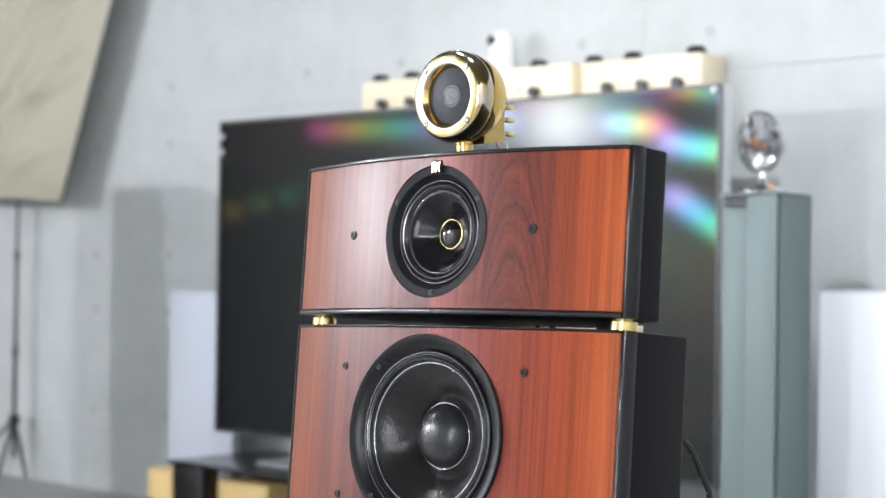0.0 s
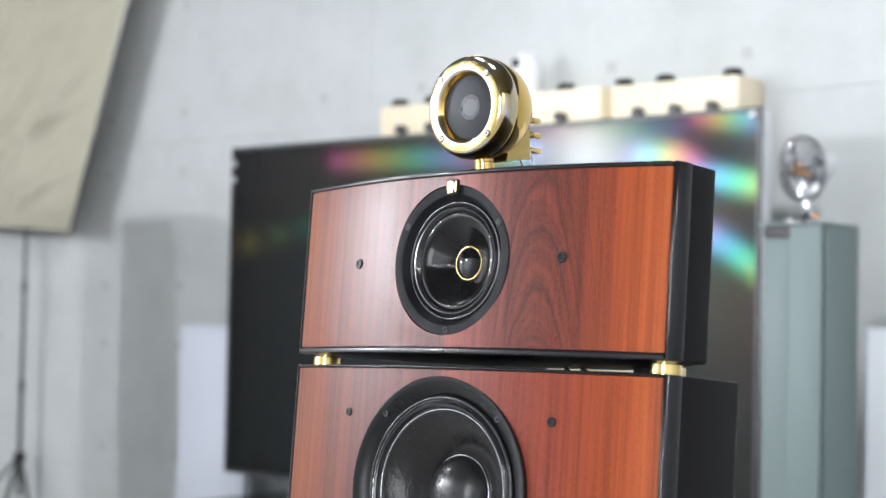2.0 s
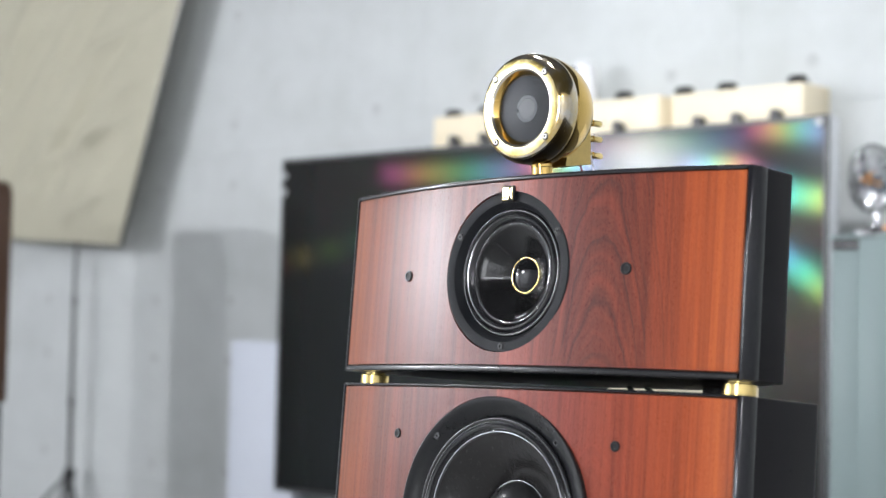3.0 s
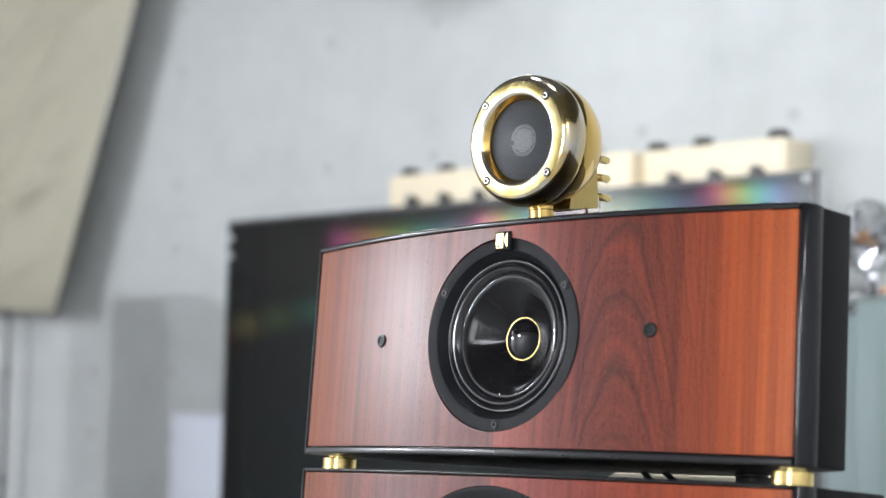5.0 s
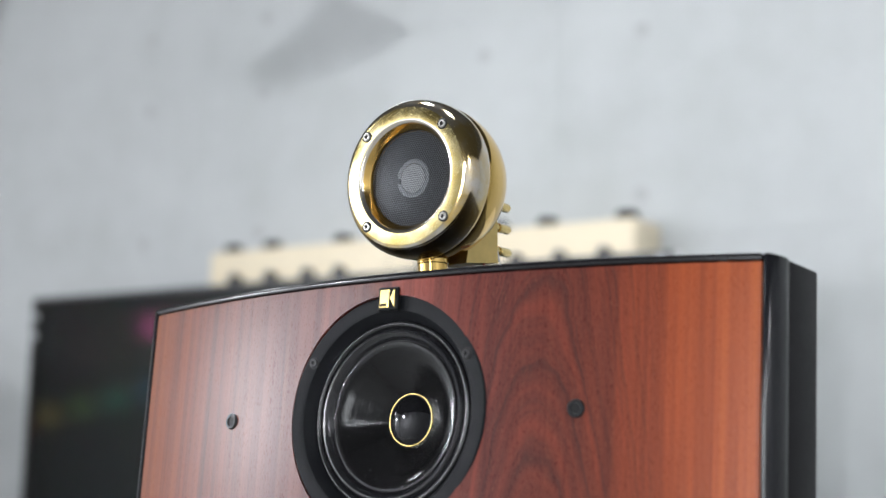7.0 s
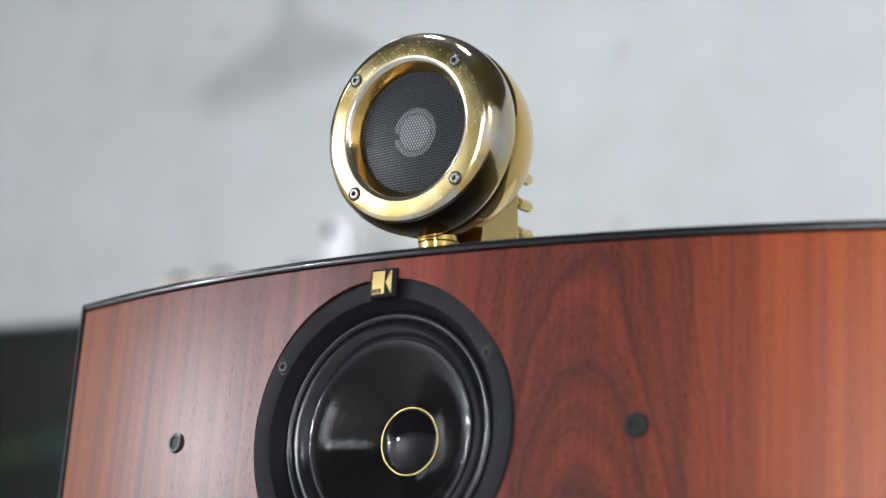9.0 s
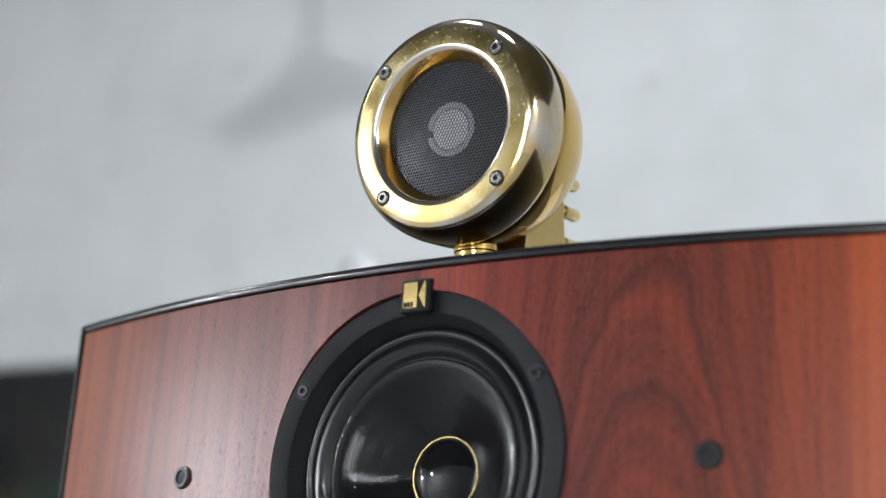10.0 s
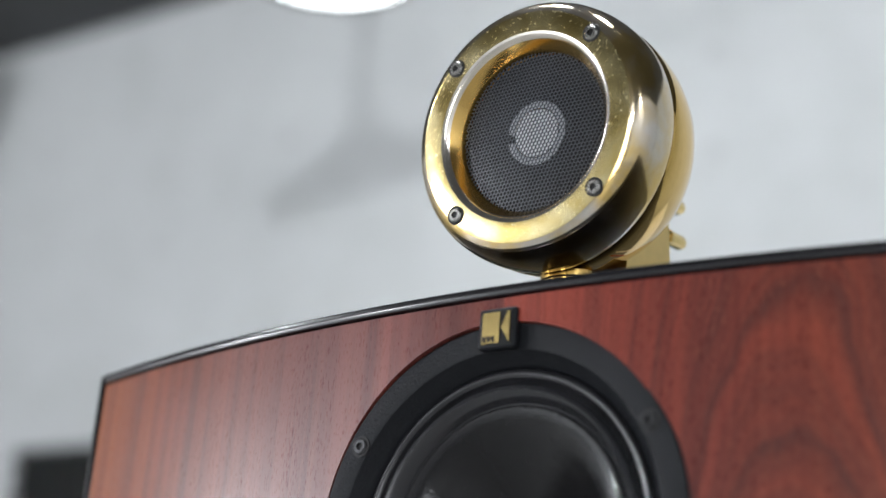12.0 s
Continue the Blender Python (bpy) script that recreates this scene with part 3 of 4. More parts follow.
sub("dust_cap", put(lathe([(0.0435, 0.0450), (0.0420, 0.0405), (0.0380, 0.0340), (0.0310, 0.0275), (0.0220, 0.0228), (0.0110, 0.0202), (0, 0.0195)], 96), (0, 0, WZ)), M_CAP, "domed black dust cap", wo, bb)
sub("glue_ring", put(gasket(0.0432, 0.0007, 0.0436), (0, 0, WZ)), M_CHROME, "thin shiny ring round the cap", wo, bb)
sub("inner_lip", put(gasket(0.0938, 0.0008, 0.0098), (0, 0, WZ)), M_CHROME, "thin shiny lip", wo, bb)
sub("outer_lip", put(gasket(0.1046, 0.0008, 0.0072), (0, 0, WZ)), M_CHROME, "thin shiny lip", wo, bb)
for a in (45, 135, 225, 315):
    sub("screw", put(screw(0.0042), (0.1205 * math.cos(radians(a)), 0.0010, WZ + 0.1205 * math.sin(radians(a)))), M_SCREW, "black socket-head screw", wo, bb)

# tweeter pod, upright on the head
PC = Vector((-0.0064, 0.0259, H + 0.1805))
pb = Vector((-0.0064, 0.062, H + 0.0945))
pod = thing("tweeter_pod", Matrix.Translation(PC) @ pose(0, 0, 0, 0, -2.1, 0) @ Matrix.Translation(pb - PC), "polished gold egg-shaped tweeter pod on a short post", "tweeter")


def pd(name, bm, mat, label="", parent=None, at=None):
    return part(name, put(bm, PC if at is None else at), mat, parent or pod, label, shift=-pb)


bezel = [(0.0368, 0.0105), (0.0371, 0.0076), (0.0376, 0.0066), (0.0408, 0.0018)]
lip = [(0.0408, 0.0018), (0.0414, 0.0010), (0.0421, 0.0003), (0.0430, -0.0001), (0.0440, -0.0002)]
face = [(0.0440, -0.0002), (0.0524, -0.0002), (0.0534, 0.0001)]
rim = [(0.0534, 0.0001), (0.0552, 0.0008), (0.0572, 0.0024), (0.0590, 0.0050), (0.0603, 0.0086), (0.0611, 0.0130), (0.0614, 0.0180), (0.0613, 0.0225), (0.0610, 0.0252), (0.0606, 0.0260)]
egg = [(0.0606, 0.0262), (0.0609, 0.0268), (0.0609, 0.0310), (0.0603, 0.0375), (0.0588, 0.0455), (0.0558, 0.0545), (0.0514, 0.0630), (0.0456, 0.0710), (0.0380, 0.0784),
       (0.0285, 0.0845), (0.0162, 0.0886), (0, 0.0898)]
cam.data.dof.use_dof, cam.data.dof.aperture_fstop = True, 4.0
fr = pd("front_ring", lathe(rim, 128), M_PALEGOLD, "thick polished ring, its plating worn pale")
pd("face", lathe(face, 128), M_GOLDSPOT, "flat gold ring with tarnish spots", fr)
pd("lip", lathe(lip, 128), M_NICKEL, "rounded inner lip, its gold worn away", fr)
pd("bezel", lathe(bezel, 128), M_BEZEL, "sloping gold bezel", fr)
cam.data.dof.focus_object = fr
pd("body", lathe(egg, 128), M_GOLD, "polished gold egg-shaped housing")
for sx in (-1, 1):
    for sz in (-1, 1):
        pd("screw", put(screw(0.0034), (sx * 0.0356, 0.0, sz * 0.0352)), M_SILVERSCREW, "steel socket-head screw", fr)
        # the shade round each screw is a flat black disc on the face
        pd("recess_shade", put(lathe([(0, -0.0006), (0.0042, -0.0006), (0.0044, 0.0004)], 24), (sx * 0.0356, 0.0, sz * 0.0352)), M_HOLE, "flat dark disc in place of a recess's shade", fr)


def grille(R, pitch, d0, bulge):
    """Perforated sheet: a honeycomb of six-sided holes, slightly domed."""
    bm = bmesh.new()
    rows = int(R / (pitch * 0.866)) + 1
    for j in range(-rows, rows + 1):
        for i in range(-rows, rows + 1):
            cx, cz = (i + 0.5 * (j % 2)) * pitch, j * pitch * 0.866
            if cx * cx + cz * cz > (R - 0.2 * pitch) ** 2:
                continue
            o, q = [], []
            for k in range(6):
                a = math.pi / 6 + k * math.pi / 3
                for lst, rr, dd in ((o, pitch * 0.5775, 0.0), (q, pitch * 0.492, 0.0), (q, pitch * 0.478, 0.0006)):
                    x, z = cx + rr * math.cos(a), cz + rr * math.sin(a)
                    lst.append(bm.verts.new((x, d0 - bulge * (1 - (x * x + z * z) / R ** 2) + dd, z)))
            for k in range(6):
                m = (k + 1) % 6
                bm.faces.new((o[k], o[m], q[2 * m], q[2 * k]))
                bm.faces.new((q[2 * k], q[2 * m], q[2 * m + 1], q[2 * k + 1]))
    bmesh.ops.remove_doubles(bm, verts=bm.verts, dist=1e-5)
    return bm


pd("grille", grille(0.0385, 0.0019, 0.0090, 0.0022), M_GRILLE, "black perforated metal grille")
pd("membrane", lathe([(0.0365, 0.0110), (0.0170, 0.0110), (0.0145, 0.0112)], 64), M_HOLE, "dark plate behind the grille")
pd("phase_plug", lathe([(0.0022, 0.0112), (0.0019, 0.0086), (0.0012, 0.0082), (0, 0.0081)], 20, (-0.0128, 0, -0.001)), M_HOLE, "small dark peg at the dome's edge")
pd("dome_surround", lathe([(0.0150, 0.0112), (0.0144, 0.0104), (0.0134, 0.0101), (0.0124, 0.0104), (0.0116, 0.0112)], 48), M_ROLL, "grey roll round the dome")
pd("dome", lathe([(0.0112, 0.0112), (0.0106, 0.0102), (0.0090, 0.0094), (0.0055, 0.0087), (0, 0.0084)], 48), M_DOME, "silvery tweeter dome behind the grille")
pd("post", lathe([(0, 0), (0.0116, 0), (0.0116, 0.0225), (0.0122, 0.0232), (0.0122, 0.0262), (0.0110, 0.0270), (0.0100, 0.0330), (0, 0.0330)], 48, axis="Z"), M_GOLD, "turned gold post", at=pb)
brk = bmesh.new()
prof = [(0.080, 0.1190), (0.1240, 0.1245), (0.1240, 0.1660), (0.104, 0.160), (0.085, 0.140)]
sides = [[brk.verts.new((x, y, H + z)) for y, z in prof] for x in (-0.0254, 0.0126)]
brk.faces.new(sides[0])
brk.faces.new(sides[1])
for i in range(len(prof)):
    j = (i + 1) % len(prof)
    brk.faces.new((sides[0][i], sides[0][j], sides[1][j], sides[1][i]))
pd("bracket", brk, M_BRASS, "gold wedge bracket", at=(0, 0, 0))
for z, x in ((0.174, 0.004), (0.156, 0.004), (0.137, 0.004)):
    pd("terminal", put(lathe([(0, 0.105), (0.0028, 0.105), (0.0028, 0.137), (0.0037, 0.1375), (0.0037, 0.151), (0.0030, 0.153), (0, 0.153)], 20), (x, 0, H + z)), M_GOLDSAT, "gold terminal post", at=(0, 0, 0))
pd("wire", tube([(0.006, 0.112, H + 0.125), (0.008, 0.117, H + 0.112), (0.006, 0.124, H + 0.0925)], 0.0011), M_RED, "thin red wire", at=(0, 0, 0))
pd("wire", tube([(0.008, 0.130, H + 0.136), (0.012, 0.131, H + 0.115), (0.012, 0.128, H + 0.0920)], 0.0008), M_WHITE, "thin white wire", at=(0, 0, 0))

# ---- television and what stands round it ----
TVY = 2.02
TX0, TX1, TZ0, TZ1 = -2.781, -0.811, H - 0.596, H + 0.449
tv = thing("television", pose((TX0 + TX1) / 2, TVY + 0.03, TZ0 - 0.09), "large flat black television on a silver foot, screen off", "television")
tb = Vector(((TX0 + TX1) / 2, TVY + 0.03, TZ0 - 0.09))


def tvp(name, bm, mat, label=""):
    return part(name, bm, mat, tv, label, shift=-tb)


tvp("body", box(TX0, TX1, TVY + 0.004, TVY + 0.050, TZ0, TZ1, 0.004), M_ALU, "silver edge and back")
tvp("screen", box(TX0 + 0.012, TX1 - 0.012, TVY - 0.001, TVY + 0.003, TZ0 + 0.012, TZ1 - 0.010), M_SCREEN, "dark glossy screen")
bez = join(box(TX0, TX1, TVY - 0.003, TVY + 0.0035, TZ1 - 0.010, TZ1 + 0.001), box(TX0, TX1, TVY - 0.003, TVY + 0.0035, TZ0 - 0.001, TZ0 + 0.012),
           box(TX0 - 0.001, TX0 + 0.012, TVY - 0.003, TVY + 0.0035, TZ0 + 0.012, TZ1 - 0.010), box(TX1 - 0.012, TX1 + 0.001, TVY - 0.003, TVY + 0.0035, TZ0 + 0.012, TZ1 - 0.010))
tvp("bezel", bez, M_TVBACK, "thin black bezel")
tvp("neck", box(-2.37, -2.25, TVY + 0.01, TVY + 0.06, TZ0 - 0.08, TZ0 + 0.02, 0.004), M_ALU, "silver neck")
tvp("foot", box(-2.50, -1.15, TVY - 0.07, TVY + 0.12, TZ0 - 0.090, TZ0 - 0.072, 0.006), M_ALU, "flat silver foot")

# wooden boxes on the wall above the television
def knob(r, h):
    return lathe([(0, 0), (r * 0.75, 0), (r * 0.75, -h * 0.45), (r, -h * 0.5), (r * 0.95, -h), (0, -h)], 24)


def pine_box(x0, x1, z0, z1, y0, caps, knobs, label):
    b = thing("wooden_box", pose((x0 + x1) / 2, WALL_Y, z0), label, "box", "wooden boxes on the wall")
    s_ = -Vector(((x0 + x1) / 2, WALL_Y, z0))
    part("body", box(x0, x1, y0, WALL_Y - 0.001, z0, z1, 0.007), M_PINE, b, "pale wooden case", shift=s_)
    for x in caps:
        part("cap", lathe([(0, z1 - 0.002), (0.027, z1 - 0.002), (0.029, z1 + 0.008), (0.022, z1 + 0.022), (0, z1 + 0.022)], 24, (x, y0 + 0.035, 0), "Z"), M_KNOB, b, "black rubber cap", shift=s_)
    for x in knobs:
        part("knob", put(knob(0.0160, 0.030), (x, y0, H + 0.497)), M_KNOB, b, "black knob", shift=s_)
    for k in range(3 if len(knobs) > 3 else 0):
        part("stud", put(knob(0.005, 0.006), (-1.72 + 0.055 * k, y0, H + 0.51)), M_STEEL, b, "small dark stud", shift=s_)
    return b


pine_box(-2.340, -1.474, H + 0.40, H + 0.578, 2.25, (-2.285, -2.144, -1.90, -1.62), (-2.231, -2.105, -1.976, -1.87, -1.60), "long pale wooden box with black knobs on the wall")
pine_box(-1.463, -1.045, H + 0.40, H + 0.580, 2.285, (-1.440, -1.300, -1.083), (-1.355, -1.233, -1.113), "short pale wooden box with black knobs on the wall")

# small white camera on the long box
wc = thing("security_camera", pose(-1.797, 2.32, H + 0.578), "small white indoor camera with a black lens on the wooden box", "camera")
wb = -Vector((-1.80, 2.33, 0))
part("body", put(lathe([(0, 0.0), (0.040, 0.0), (0.042, 0.01), (0.040, 0.09), (0.034, 0.118), (0.018, 0.132), (0, 0.135)], 32, axis="Z"), (0, 0, 0)), M_WHITE, wc, "white rounded housing")
part("lens", put(lathe([(0, -0.008), (0.013, -0.008), (0.016, -0.004), (0.016, 0.012)], 24), (-0.012, -0.037, 0.098)), M_KNOB, wc, "black lens")

# ---- panels, glass case, fan ----
def board(name, x0, x1, y0, y1, z1, mat, label, cat, frame_mat):
    b = thing(name, pose((x0 + x1) / 2, (y0 + y1) / 2, 0), label, cat)
    s_ = -Vector(((x0 + x1) / 2, (y0 + y1) / 2, 0))
    part("sheet", box(x0 + 0.008, x1 - 0.008, y0, y1 - 0.004, 0.03, z1 - 0.008, 0.002), mat, b, shift=s_)
    part("top_rail", box(x0, x1, y0 + 0.002, y1, z1 - 0.012, z1, 0.002), frame_mat, b, shift=s_)
    for a in (x0, x1 - 0.012):
        part("side_rail", box(a, a + 0.012, y0 + 0.002, y1, 0.0, z1 - 0.012, 0.002), frame_mat, b, shift=s_)
    return b


board("white_board", -3.254, -2.90, 2.20, 2.24, H - 0.134, M_WHITEP, "bluish white board leaning behind the television", "board", M_WHITEP)
board("perforated_panel", -0.519, 0.45, 1.995, 2.035, H - 0.078, M_PERF, "white perforated metal panel standing by the wall", "panel", M_WHITEP)

gx, gy = (-0.690, -0.535), (1.82, 1.985)
case = thing("glass_case", pose(sum(gx) / 2, sum(gy) / 2, 0), "tall narrow display case of greenish frosted glass", "display case")
gs = -Vector((sum(gx) / 2, sum(gy) / 2, 0))
GT = H + 0.152
for a, b_, yy in ((-0.690, -0.614, 1.836), (-0.616, -0.535, 1.820)):
    part("front_pane", box(a, b_, yy, yy + 0.006, 0.0, GT - 0.008, 0.001), M_GLASS, case, "upright greenish glass pane", shift=gs)
for a in gx:
    part("side_pane", box(a - 0.003, a + 0.003, 1.840, gy[1], 0.0, GT - 0.008, 0.001), M_GLASS, case, shift=gs)
part("back_pane", box(gx[0] + 0.004, gx[1] - 0.004, gy[1] - 0.006, gy[1], 0.0, GT - 0.008), M_GLASS, case, shift=gs)
part("top_pane", box(gx[0] - 0.002, gx[1] + 0.002, gy[0], gy[1], GT - 0.007, GT, 0.001), M_GLASS, case, "glass top", shift=gs)
part("top_strip", box(gx[0] + 0.004, -0.618, 1.828, 1.834, GT - 0.030, GT - 0.010), M_KNOB, case, "black strip under the top", shift=gs)

fan = thing("desk_fan", pose(-0.604, 1.875, GT), "small chrome desk fan with an orange hub on the glass case", "fan")
FH = Vector((-0.008, 0.0, 0.125))
FT = pose(FH.x, FH.y, FH.z, 6, 0, -27)
part("base", lathe([(0, 0), (0.060, 0), (0.061, 0.006), (0.054, 0.012), (0.020, 0.016), (0, 0.016)], 40, axis="Z"), M_CHROME, fan, "round chrome base")
part("neck", lathe([(0.016, 0.012), (0.012, 0.03), (0.010, 0.05), (0.013, 0.068), (0.018, 0.078), (0, 0.083)], 24, axis="Z"), M_CHROME, fan, "chrome neck")
part("button", box(0.030, 0.042, -0.030, -0.018, 0.012, 0.020, 0.002), M_ORANGE, fan, "small yellow button")


def fan_part(name, bm, mat, label="", parent=None):
    bmesh.ops.transform(bm, matrix=FT, verts=bm.verts)
    return part(name, bm, mat, parent or fan, label)


fan_part("motor", lathe([(0, 0.075), (0.020, 0.072), (0.032, 0.058), (0.036, 0.035), (0.034, 0.015), (0.022, 0.005), (0, 0.005)], 32), M_CHROME, "rounded chrome motor housing")
fan_part("hub", lathe([(0, -0.026), (0.010, -0.025), (0.014, -0.018), (0.014, 0.0), (0, 0.0)], 24), M_ORANGE, "orange hub")
for k in range(4):
    bm = bmesh.new()
    a0 = math.pi / 2 * k + 0.5
    rows = []
    for r in (0.012, 0.030, 0.050, 0.066):
        w = {0.012: 0.20, 0.030: 0.60, 0.050: 0.62, 0.066: 0.40}[r]
        rows.append([bm.verts.new((r * math.cos(a0 + u * w), -0.010 + 0.010 * u, r * math.sin(a0 + u * w))) for u in (-1, -0.5, 0, 0.5, 1)])
    for p_, q_ in zip(rows, rows[1:]):
        for i in range(4):
            bm.faces.new((p_[i], p_[i + 1], q_[i + 1], q_[i]))
    top = bmesh.ops.extrude_face_region(bm, geom=bm.faces[:])
    bmesh.ops.translate(bm, vec=(0, 0.0015, 0), verts=[v for v in top["geom"] if isinstance(v, bmesh.types.BMVert)])
    fan_part("blade", bm, M_CHROME, "polished metal blade")
for k in range(36):
    a = 2 * math.pi * k / 36
    fan_part("cage_wire", tube([(r * math.cos(a), d, r * math.sin(a)) for r, d in ((0.012, -0.034), (0.045, -0.034), (0.070, -0.024), (0.077, -0.004), (0.070, 0.016), (0.036, 0.026))], 0.0012, 5), M_CAGE)
for r, d in ((0.077, -0.004), (0.045, -0.0345), (0.013, -0.0345)):
    fan_part("cage_ring", lathe([(r + 0.0012 * math.cos(2 * math.pi * i / 6), d + 0.0012 * math.sin(2 * math.pi * i / 6)) for i in range(6)], 48, close=True), M_CAGE)

# ---- stand with the cloth ----
cl = thing("cloth_reflector", pose(-4.43, 2.33, 0), "large beige cloth with folds on a thin grey light stand", "reflector")
cs = -Vector((-4.43, 2.33, 0))


def cloth_at(u, v):
    """u from the left edge to the right one, v upwards."""
    bl, br, tl, tr = Vector((-5.25, 2.19, 1.235)), Vector((-4.025, 2.255, 1.160)), Vector((-5.25, 2.10, 2.66)), Vector((-3.448, 2.255, 2.655))
    p = (bl * (1 - u) + br * u) * (1 - v) + (tl * (1 - u) + tr * u) * v
    e = min(1, 6 * (1 - u)) * min(1, 8 * v)
    dgl = p.x * 0.72 - p.z * 0.70
    p.y += e * (0.050 * noise.noise((dgl * 6, p.x * 0.8 + p.z * 0.8, 1.3)) + 0.020 * noise.noise((dgl * 19, (p.x + p.z) * 1.4, 4.1))) - 0.03 * e
    p.y -= e * 0.030 * abs(math.sin(dgl * 13 + 1.6 * noise.noise((p.x * 1.1, p.z * 1.1, 7.7)))) ** 3
    d = p.z - 0.32 * (p.x + 3.9) + 0.03 * noise.noise((p.x * 2.5, p.z * 2.5, 2.2))
    for d0, w, h in ((1.33, 0.022, 0.020), (1.42, 0.016, 0.013), (1.66, 0.026, 0.024), (1.76, 0.018, 0.014), (1.98, 0.024, 0.020), (2.25, 0.03, 0.022)):
        p.y -= e * h * math.exp(-((d - d0) / w) ** 2) * max(0.0, min(1.0, 3.2 * u - 1.4))
    p.z += 0.012 * math.sin(9 * u) * (1 - v) * (1 - u)
    return p


bm = bmesh.new()
NU, NV = 150, 150
g = [[bm.verts.new(cloth_at(i / NU, j / NV)) for i in range(NU + 1)] for j in range(NV + 1)]
for j in range(NV):
    for i in range(NU):
        bm.faces.new((g[j][i], g[j][i + 1], g[j + 1][i + 1], g[j + 1][i]))
ext = bmesh.ops.extrude_face_region(bm, geom=bm.faces[:])
bmesh.ops.translate(bm, vec=(0, 0.003, 0), verts=[v for v in ext["geom"] if isinstance(v, bmesh.types.BMVert)])
part("cloth", bm, M_CLOTH, cl, "beige cloth with slanting folds", shift=cs)
part("edge_tube", tube([cloth_at(1, k / 10) + Vector((0.004, 0.004, 0)) for k in range(11)], 0.006), M_STEEL, cl, "dark edge tube", shift=cs)
part("edge_tube", tube([cloth_at(k / 10, 0) + Vector((0, 0.006, -0.003)) for k in range(11)], 0.004), M_STEEL, cl, "dark edge tube", shift=cs)
part("pole", lathe([(0.009, 0.10), (0.009, 0.52), (0.013, 0.525), (0.013, 0.56), (0.008, 0.565), (0.008, 0.93), (0.012, 0.935), (0.012, 0.965), (0.007, 0.97), (0.007, 1.9)], 16, (-4.43, 2.33, 0), "Z"), M_STEEL, cl, "thin grey pole", shift=cs)
part("collar", lathe([(0, 0.235), (0.022, 0.235), (0.024, 0.25), (0.022, 0.275), (0, 0.275)], 20, (-4.43, 2.33, 0), "Z"), M_KNOB, cl, "black collar", shift=cs)
for a in (-160, -50, 70):
    part("leg", tube([(-4.43, 2.33, 0.26), (-4.43 + 0.26 * math.cos(radians(a)) * (0.3 if a == 70 else 1), 2.33 + (0.05 if a == 70 else 0.26 * math.sin(radians(a))), 0.008)], 0.008), M_STEEL, cl, shift=cs)

# ---- dark loudspeaker beside the cloth, and the rack under the television ----
sp = thing("floor_loudspeaker", pose(-3.92, 1.40, 0), "dark brown wooden loudspeaker on a black pedestal", "loudspeaker")
ss = -Vector((-3.92, 1.40, 0))
cab = box(-4.095, -3.615, 1.25, 1.55, 0.60, 1.338)
tops = [e for e in cab.edges if all(v.co.z > 1.3 and v.co.x > -3.7 for v in e.verts)]
bmesh.ops.bevel(cab, geom=tops, offset=0.06, segments=6, affect="EDGES", profile=0.5)
part("cabinet", cab, M_DARKWOOD, sp, "dark brown wooden cabinet", shift=ss)
part("pedestal", box(-4.085, -3.625, 1.26, 1.54, 0.0, 0.60, 0.004), M_BODY, sp, "black pedestal", shift=ss)
part("baffle", box(-4.075, -3.635, 1.242, 1.249, 0.62, 1.26, 0.002), M_KNOB, sp, "black cloth front", shift=ss)

rk = thing("media_rack", pose(-1.9, 2.08, 0), "low rack with a black glass top under the television", "rack")
rs = -Vector((-1.9, 2.08, 0))
RT = TZ0 - 0.091
part("glass_top", box(-2.835, -0.92, 1.86, 2.34, RT - 0.012, RT, 0.002), M_LACQ, rk, "glossy black glass top", shift=rs)
part("lower_shelf", box(-2.825, -0.94, 1.88, 2.32, 0.04, 0.055, 0.002), M_LACQ, rk, "black lower shelf", shift=rs)
part("side_panel", box(-2.832, -2.678, 1.880, 1.912, 0.0, RT - 0.0125, 0.004), M_BODY, rk, "black front panel", shift=rs)
for x in (-2.80, -1.0):
    for y in (1.94 if x < -2 else 1.89, 2.29):
        part("upright", box(x - 0.022, x + 0.022, y - 0.022, y + 0.022, 0.0, RT - 0.012, 0.006), M_STEEL if x < -2 and y < 2 else M_KNOB, rk, "rack upright", shift=rs)
for x0, x1, y0, y1, z0, z1, lab in ((-2.66, -2.42, 1.93, 2.2, 0.056, RT - 0.055, "yellow plywood box on the rack's lower shelf"), (-2.985, -2.848, 1.90, 2.10, 0.0, RT - 0.042, "yellow plywood box standing on the floor")):
    pb_ = thing("plywood_box", pose((x0 + x1) / 2, (y0 + y1) / 2, z0), lab, "box", "plywood boxes")
    q = -Vector(((x0 + x1) / 2, (y0 + y1) / 2, z0))
    part("case", box(x0, x1, y0, y1, z0, z1, 0.003), M_PLY, pb_, shift=q)
    part("front", box(x0 + 0.012, x1 - 0.012, y0 - 0.004, y0 - 0.0005, z0 + 0.012, z1 - 0.012, 0.001), M_PLY, pb_, shift=q)
    part("knob", put(knob(0.012, 0.018), ((x0 + x1) / 2 - 0.04, y0 - 0.004, (z0 + z1) / 2)), M_KNOB, pb_, "black knob", shift=q)

# clear corner guards on the television
for x, z in ((TX0 + 0.016, TZ1 - 0.051), (TX0 + 0.016, TZ1 - 0.103), (TX1 - 0.022, TZ1 - 0.016)):
    tvp("corner_guard", put(lathe([(0.011, 0), (0.011, -0.003), (0.008, -0.006), (0, -0.007)], 20), (x, TVY - 0.004, z)), M_GUARD, "clear plastic guard")

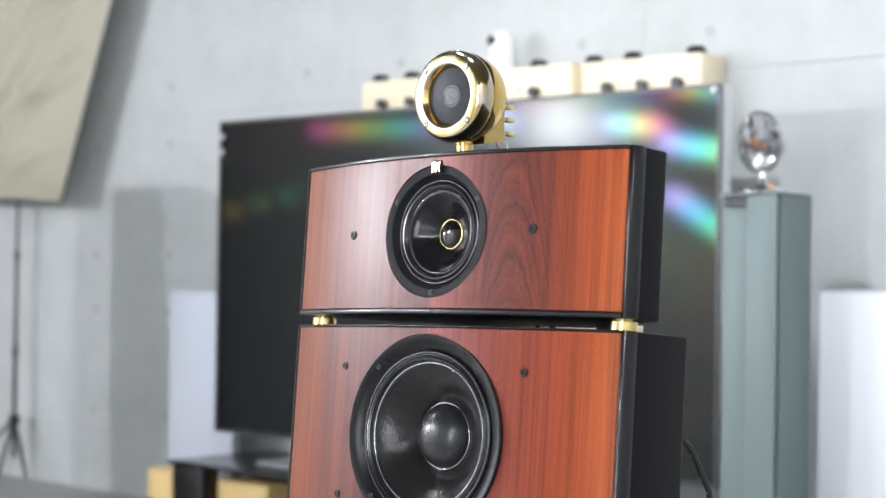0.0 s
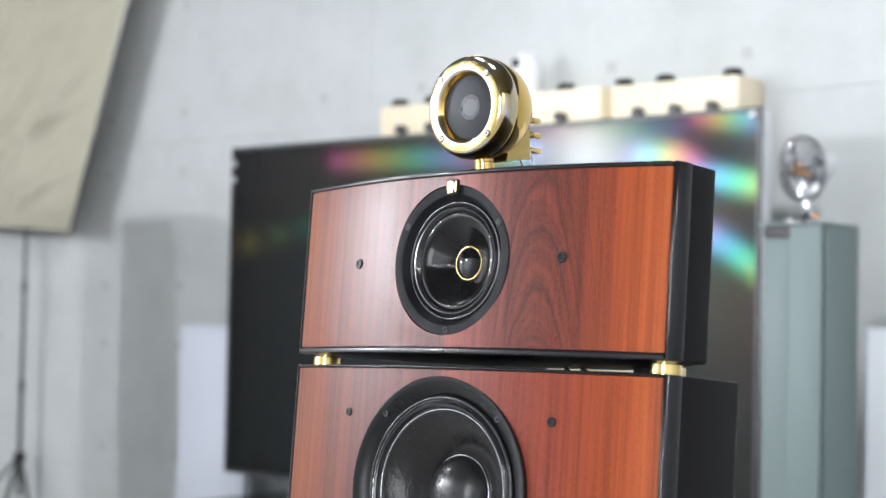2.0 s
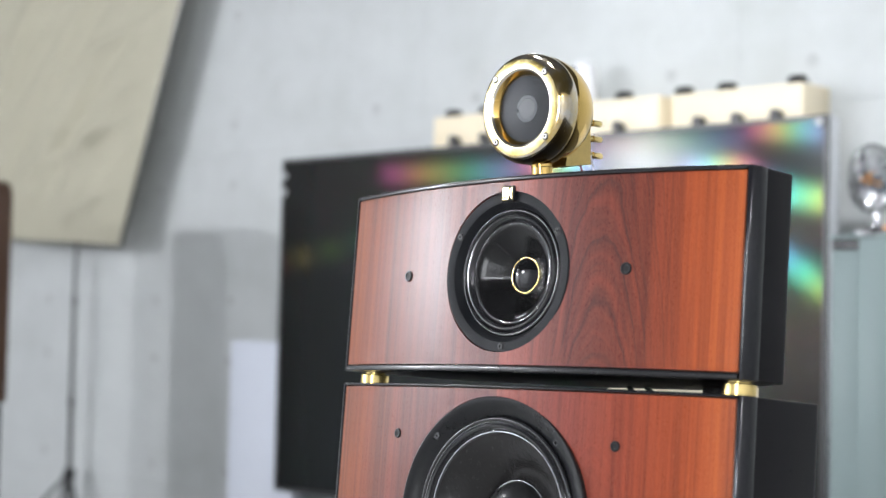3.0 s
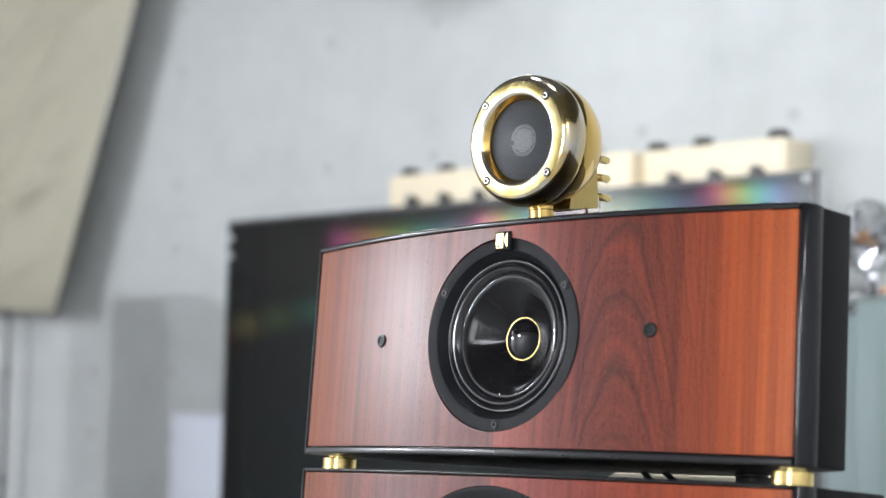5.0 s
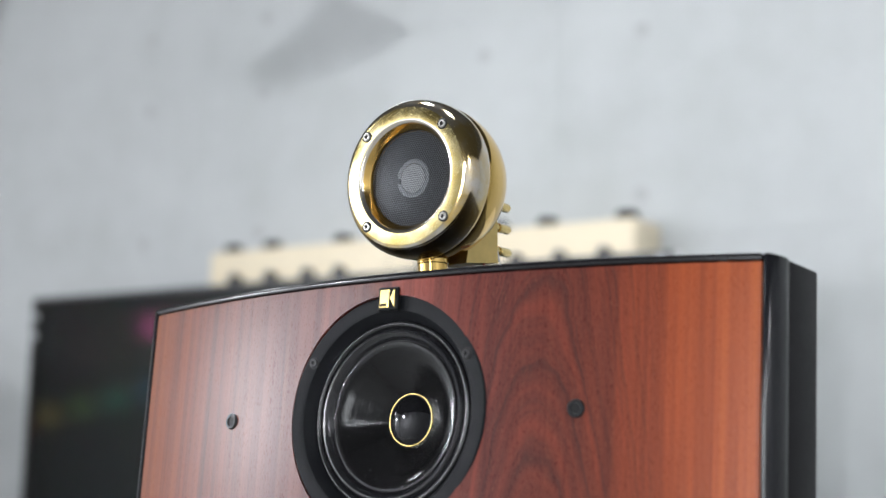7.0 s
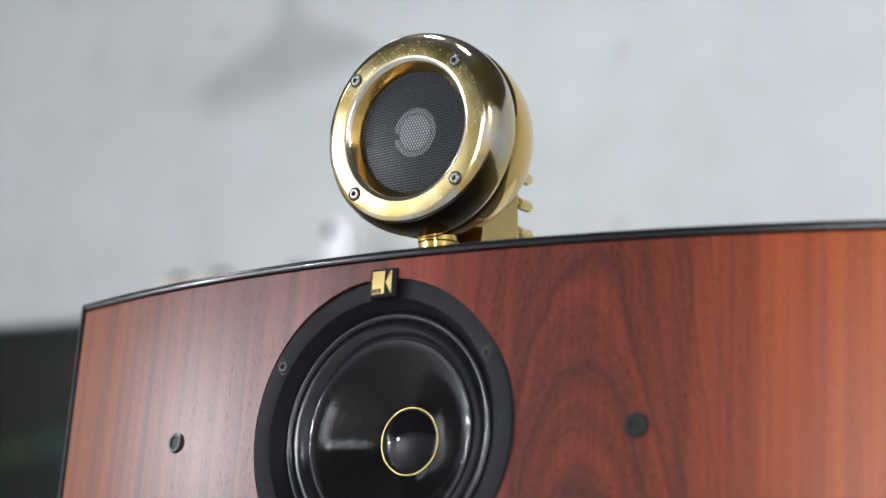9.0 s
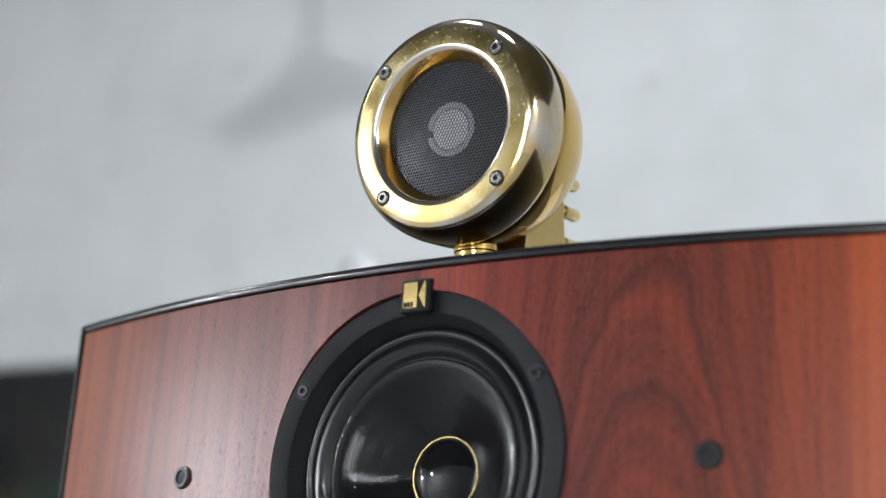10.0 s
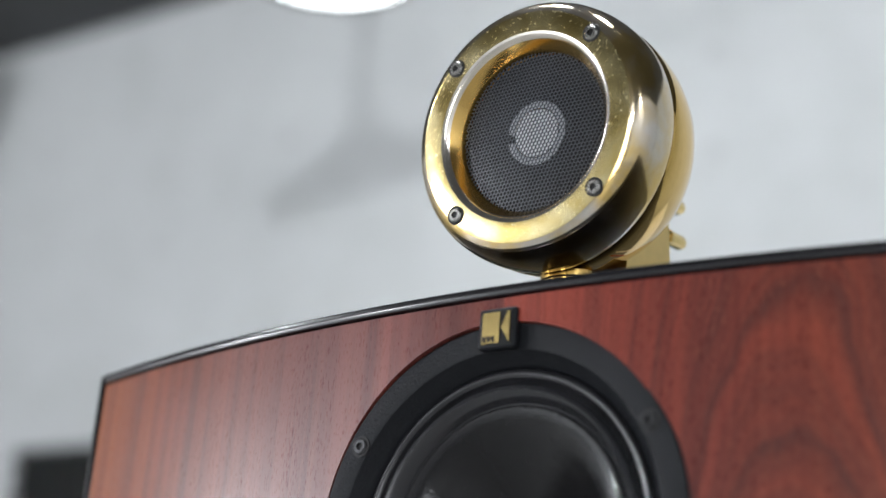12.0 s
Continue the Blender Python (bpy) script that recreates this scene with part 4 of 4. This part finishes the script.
# speaker cables
# added wedge for a pale strip in the gap, sloped to catch lamp light
wedge = bmesh.new()
ends = [[wedge.verts.new((x, y, z)) for y, z in ((0.2365, -0.1227), (0.2365, -0.1180), (0.2800, -0.1000), (0.2840, -0.1000), (0.2840, -0.1227))] for x in (-0.06, 0.140)]
wedge.faces.new(ends[0])
wedge.faces.new(ends[1])
for i in range(5):
    wedge.faces.new((ends[0][i], ends[0][(i + 1) % 5], ends[1][(i + 1) % 5], ends[1][i]))
bmesh.ops.recalc_face_normals(wedge, faces=wedge.faces)
lo("pale_strip_wedge", wedge, M_PINE, "added pale wedge on the cabinet top, sloped to catch light")
cb = thing("speaker_cable", pose(0.30, 0.40, 0), "black braided speaker cable with white flecks behind the loudspeaker", "cable")
path_ = [(0.06, 0.31, 0.735), (0.13, 0.335, 0.705), (0.172, 0.352, 0.655), (0.196, 0.360, 0.60), (0.225, 0.37, 0.45), (0.26, 0.39, 0.20), (0.30, 0.40, 0.012), (0.45, 0.55, 0.011)]
part("sheath", tube(path_, 0.0046, 10), M_BRAID, cb, "black braid with white flecks", shift=-Vector((0.30, 0.40, 0)))
for k, (x, dx_) in enumerate(((0.02, 0.012), (0.045, 0.014), (0.125, 0.012))):
    up("jumper_wire", tube([(x, 0.20, -0.1070), (x + dx_, 0.195, -0.115), (x + 2 * dx_, 0.19, -0.1230)], 0.003), M_CABLE, "black jumper wire")

# every row gets a shade, the added fill lamps too
for px, py, pz, power in PENDANTS:
    p = thing("pendant_lamp", pose(px, py, pz), "dark bell-shaped pendant lamp, one of a partly added row, switched on", "lamp", "pendant lamps")
    part("shade", lathe([(0.162, 0.0), (0.166, 0.0), (0.160, 0.012), (0.128, 0.034), (0.085, 0.062), (0.045, 0.086), (0.030, 0.098), (0, 0.100)], 48, axis="Z"), M_KNOB, p, "dark bell shade")
    part("diffuser", lathe([(0.161, 0.012), (0.0, 0.010)], 48, axis="Z"), M_GLOW, p, "bright white diffuser")
    part("rod", lathe([(0.014, 0.098), (0.014, CEIL - pz), (0, CEIL - pz)], 12, axis="Z"), M_KNOB, p)

# ---- the wall's formwork panels and tie holes ----
JX = [X0] + [-0.11 + 1.22 * k for k in range(-4, 3)] + [X1]
JZ = [-0.05, 0.245, 0.870, 1.495, 2.120, CEIL]
for a, b_ in zip(JX, JX[1:]):
    for c_, d_ in zip(JZ, JZ[1:]):
        if b_ - a > 0.1:
            part("concrete_panel", box(a + 0.0005, b_ - 0.0005, WALL_Y, WALL_Y + 0.0118, c_ + 0.0005, d_ - 0.0005, 0.0010, 1), M_CONC, north, smooth=False)
tie = bpy.data.meshes.new("tie_hole")
tm = lathe([(0.019, -0.0010), (0.0165, -0.0016), (0.0150, -0.0006), (0, -0.0004)], 20)
tm.to_mesh(tie)
tm.free()
tie.materials.append(M_TIE)
for x in [-0.11 + 1.22 * k + o for k in range(-4, 3) for o in (-0.23, 0.23)]:
    for z in (0.325, 0.732, 0.955, 1.385, 1.608, 2.014, 2.235):
        o = new("tie_hole", tie)
        o.parent = north
        o.location = (x, WALL_Y, z)
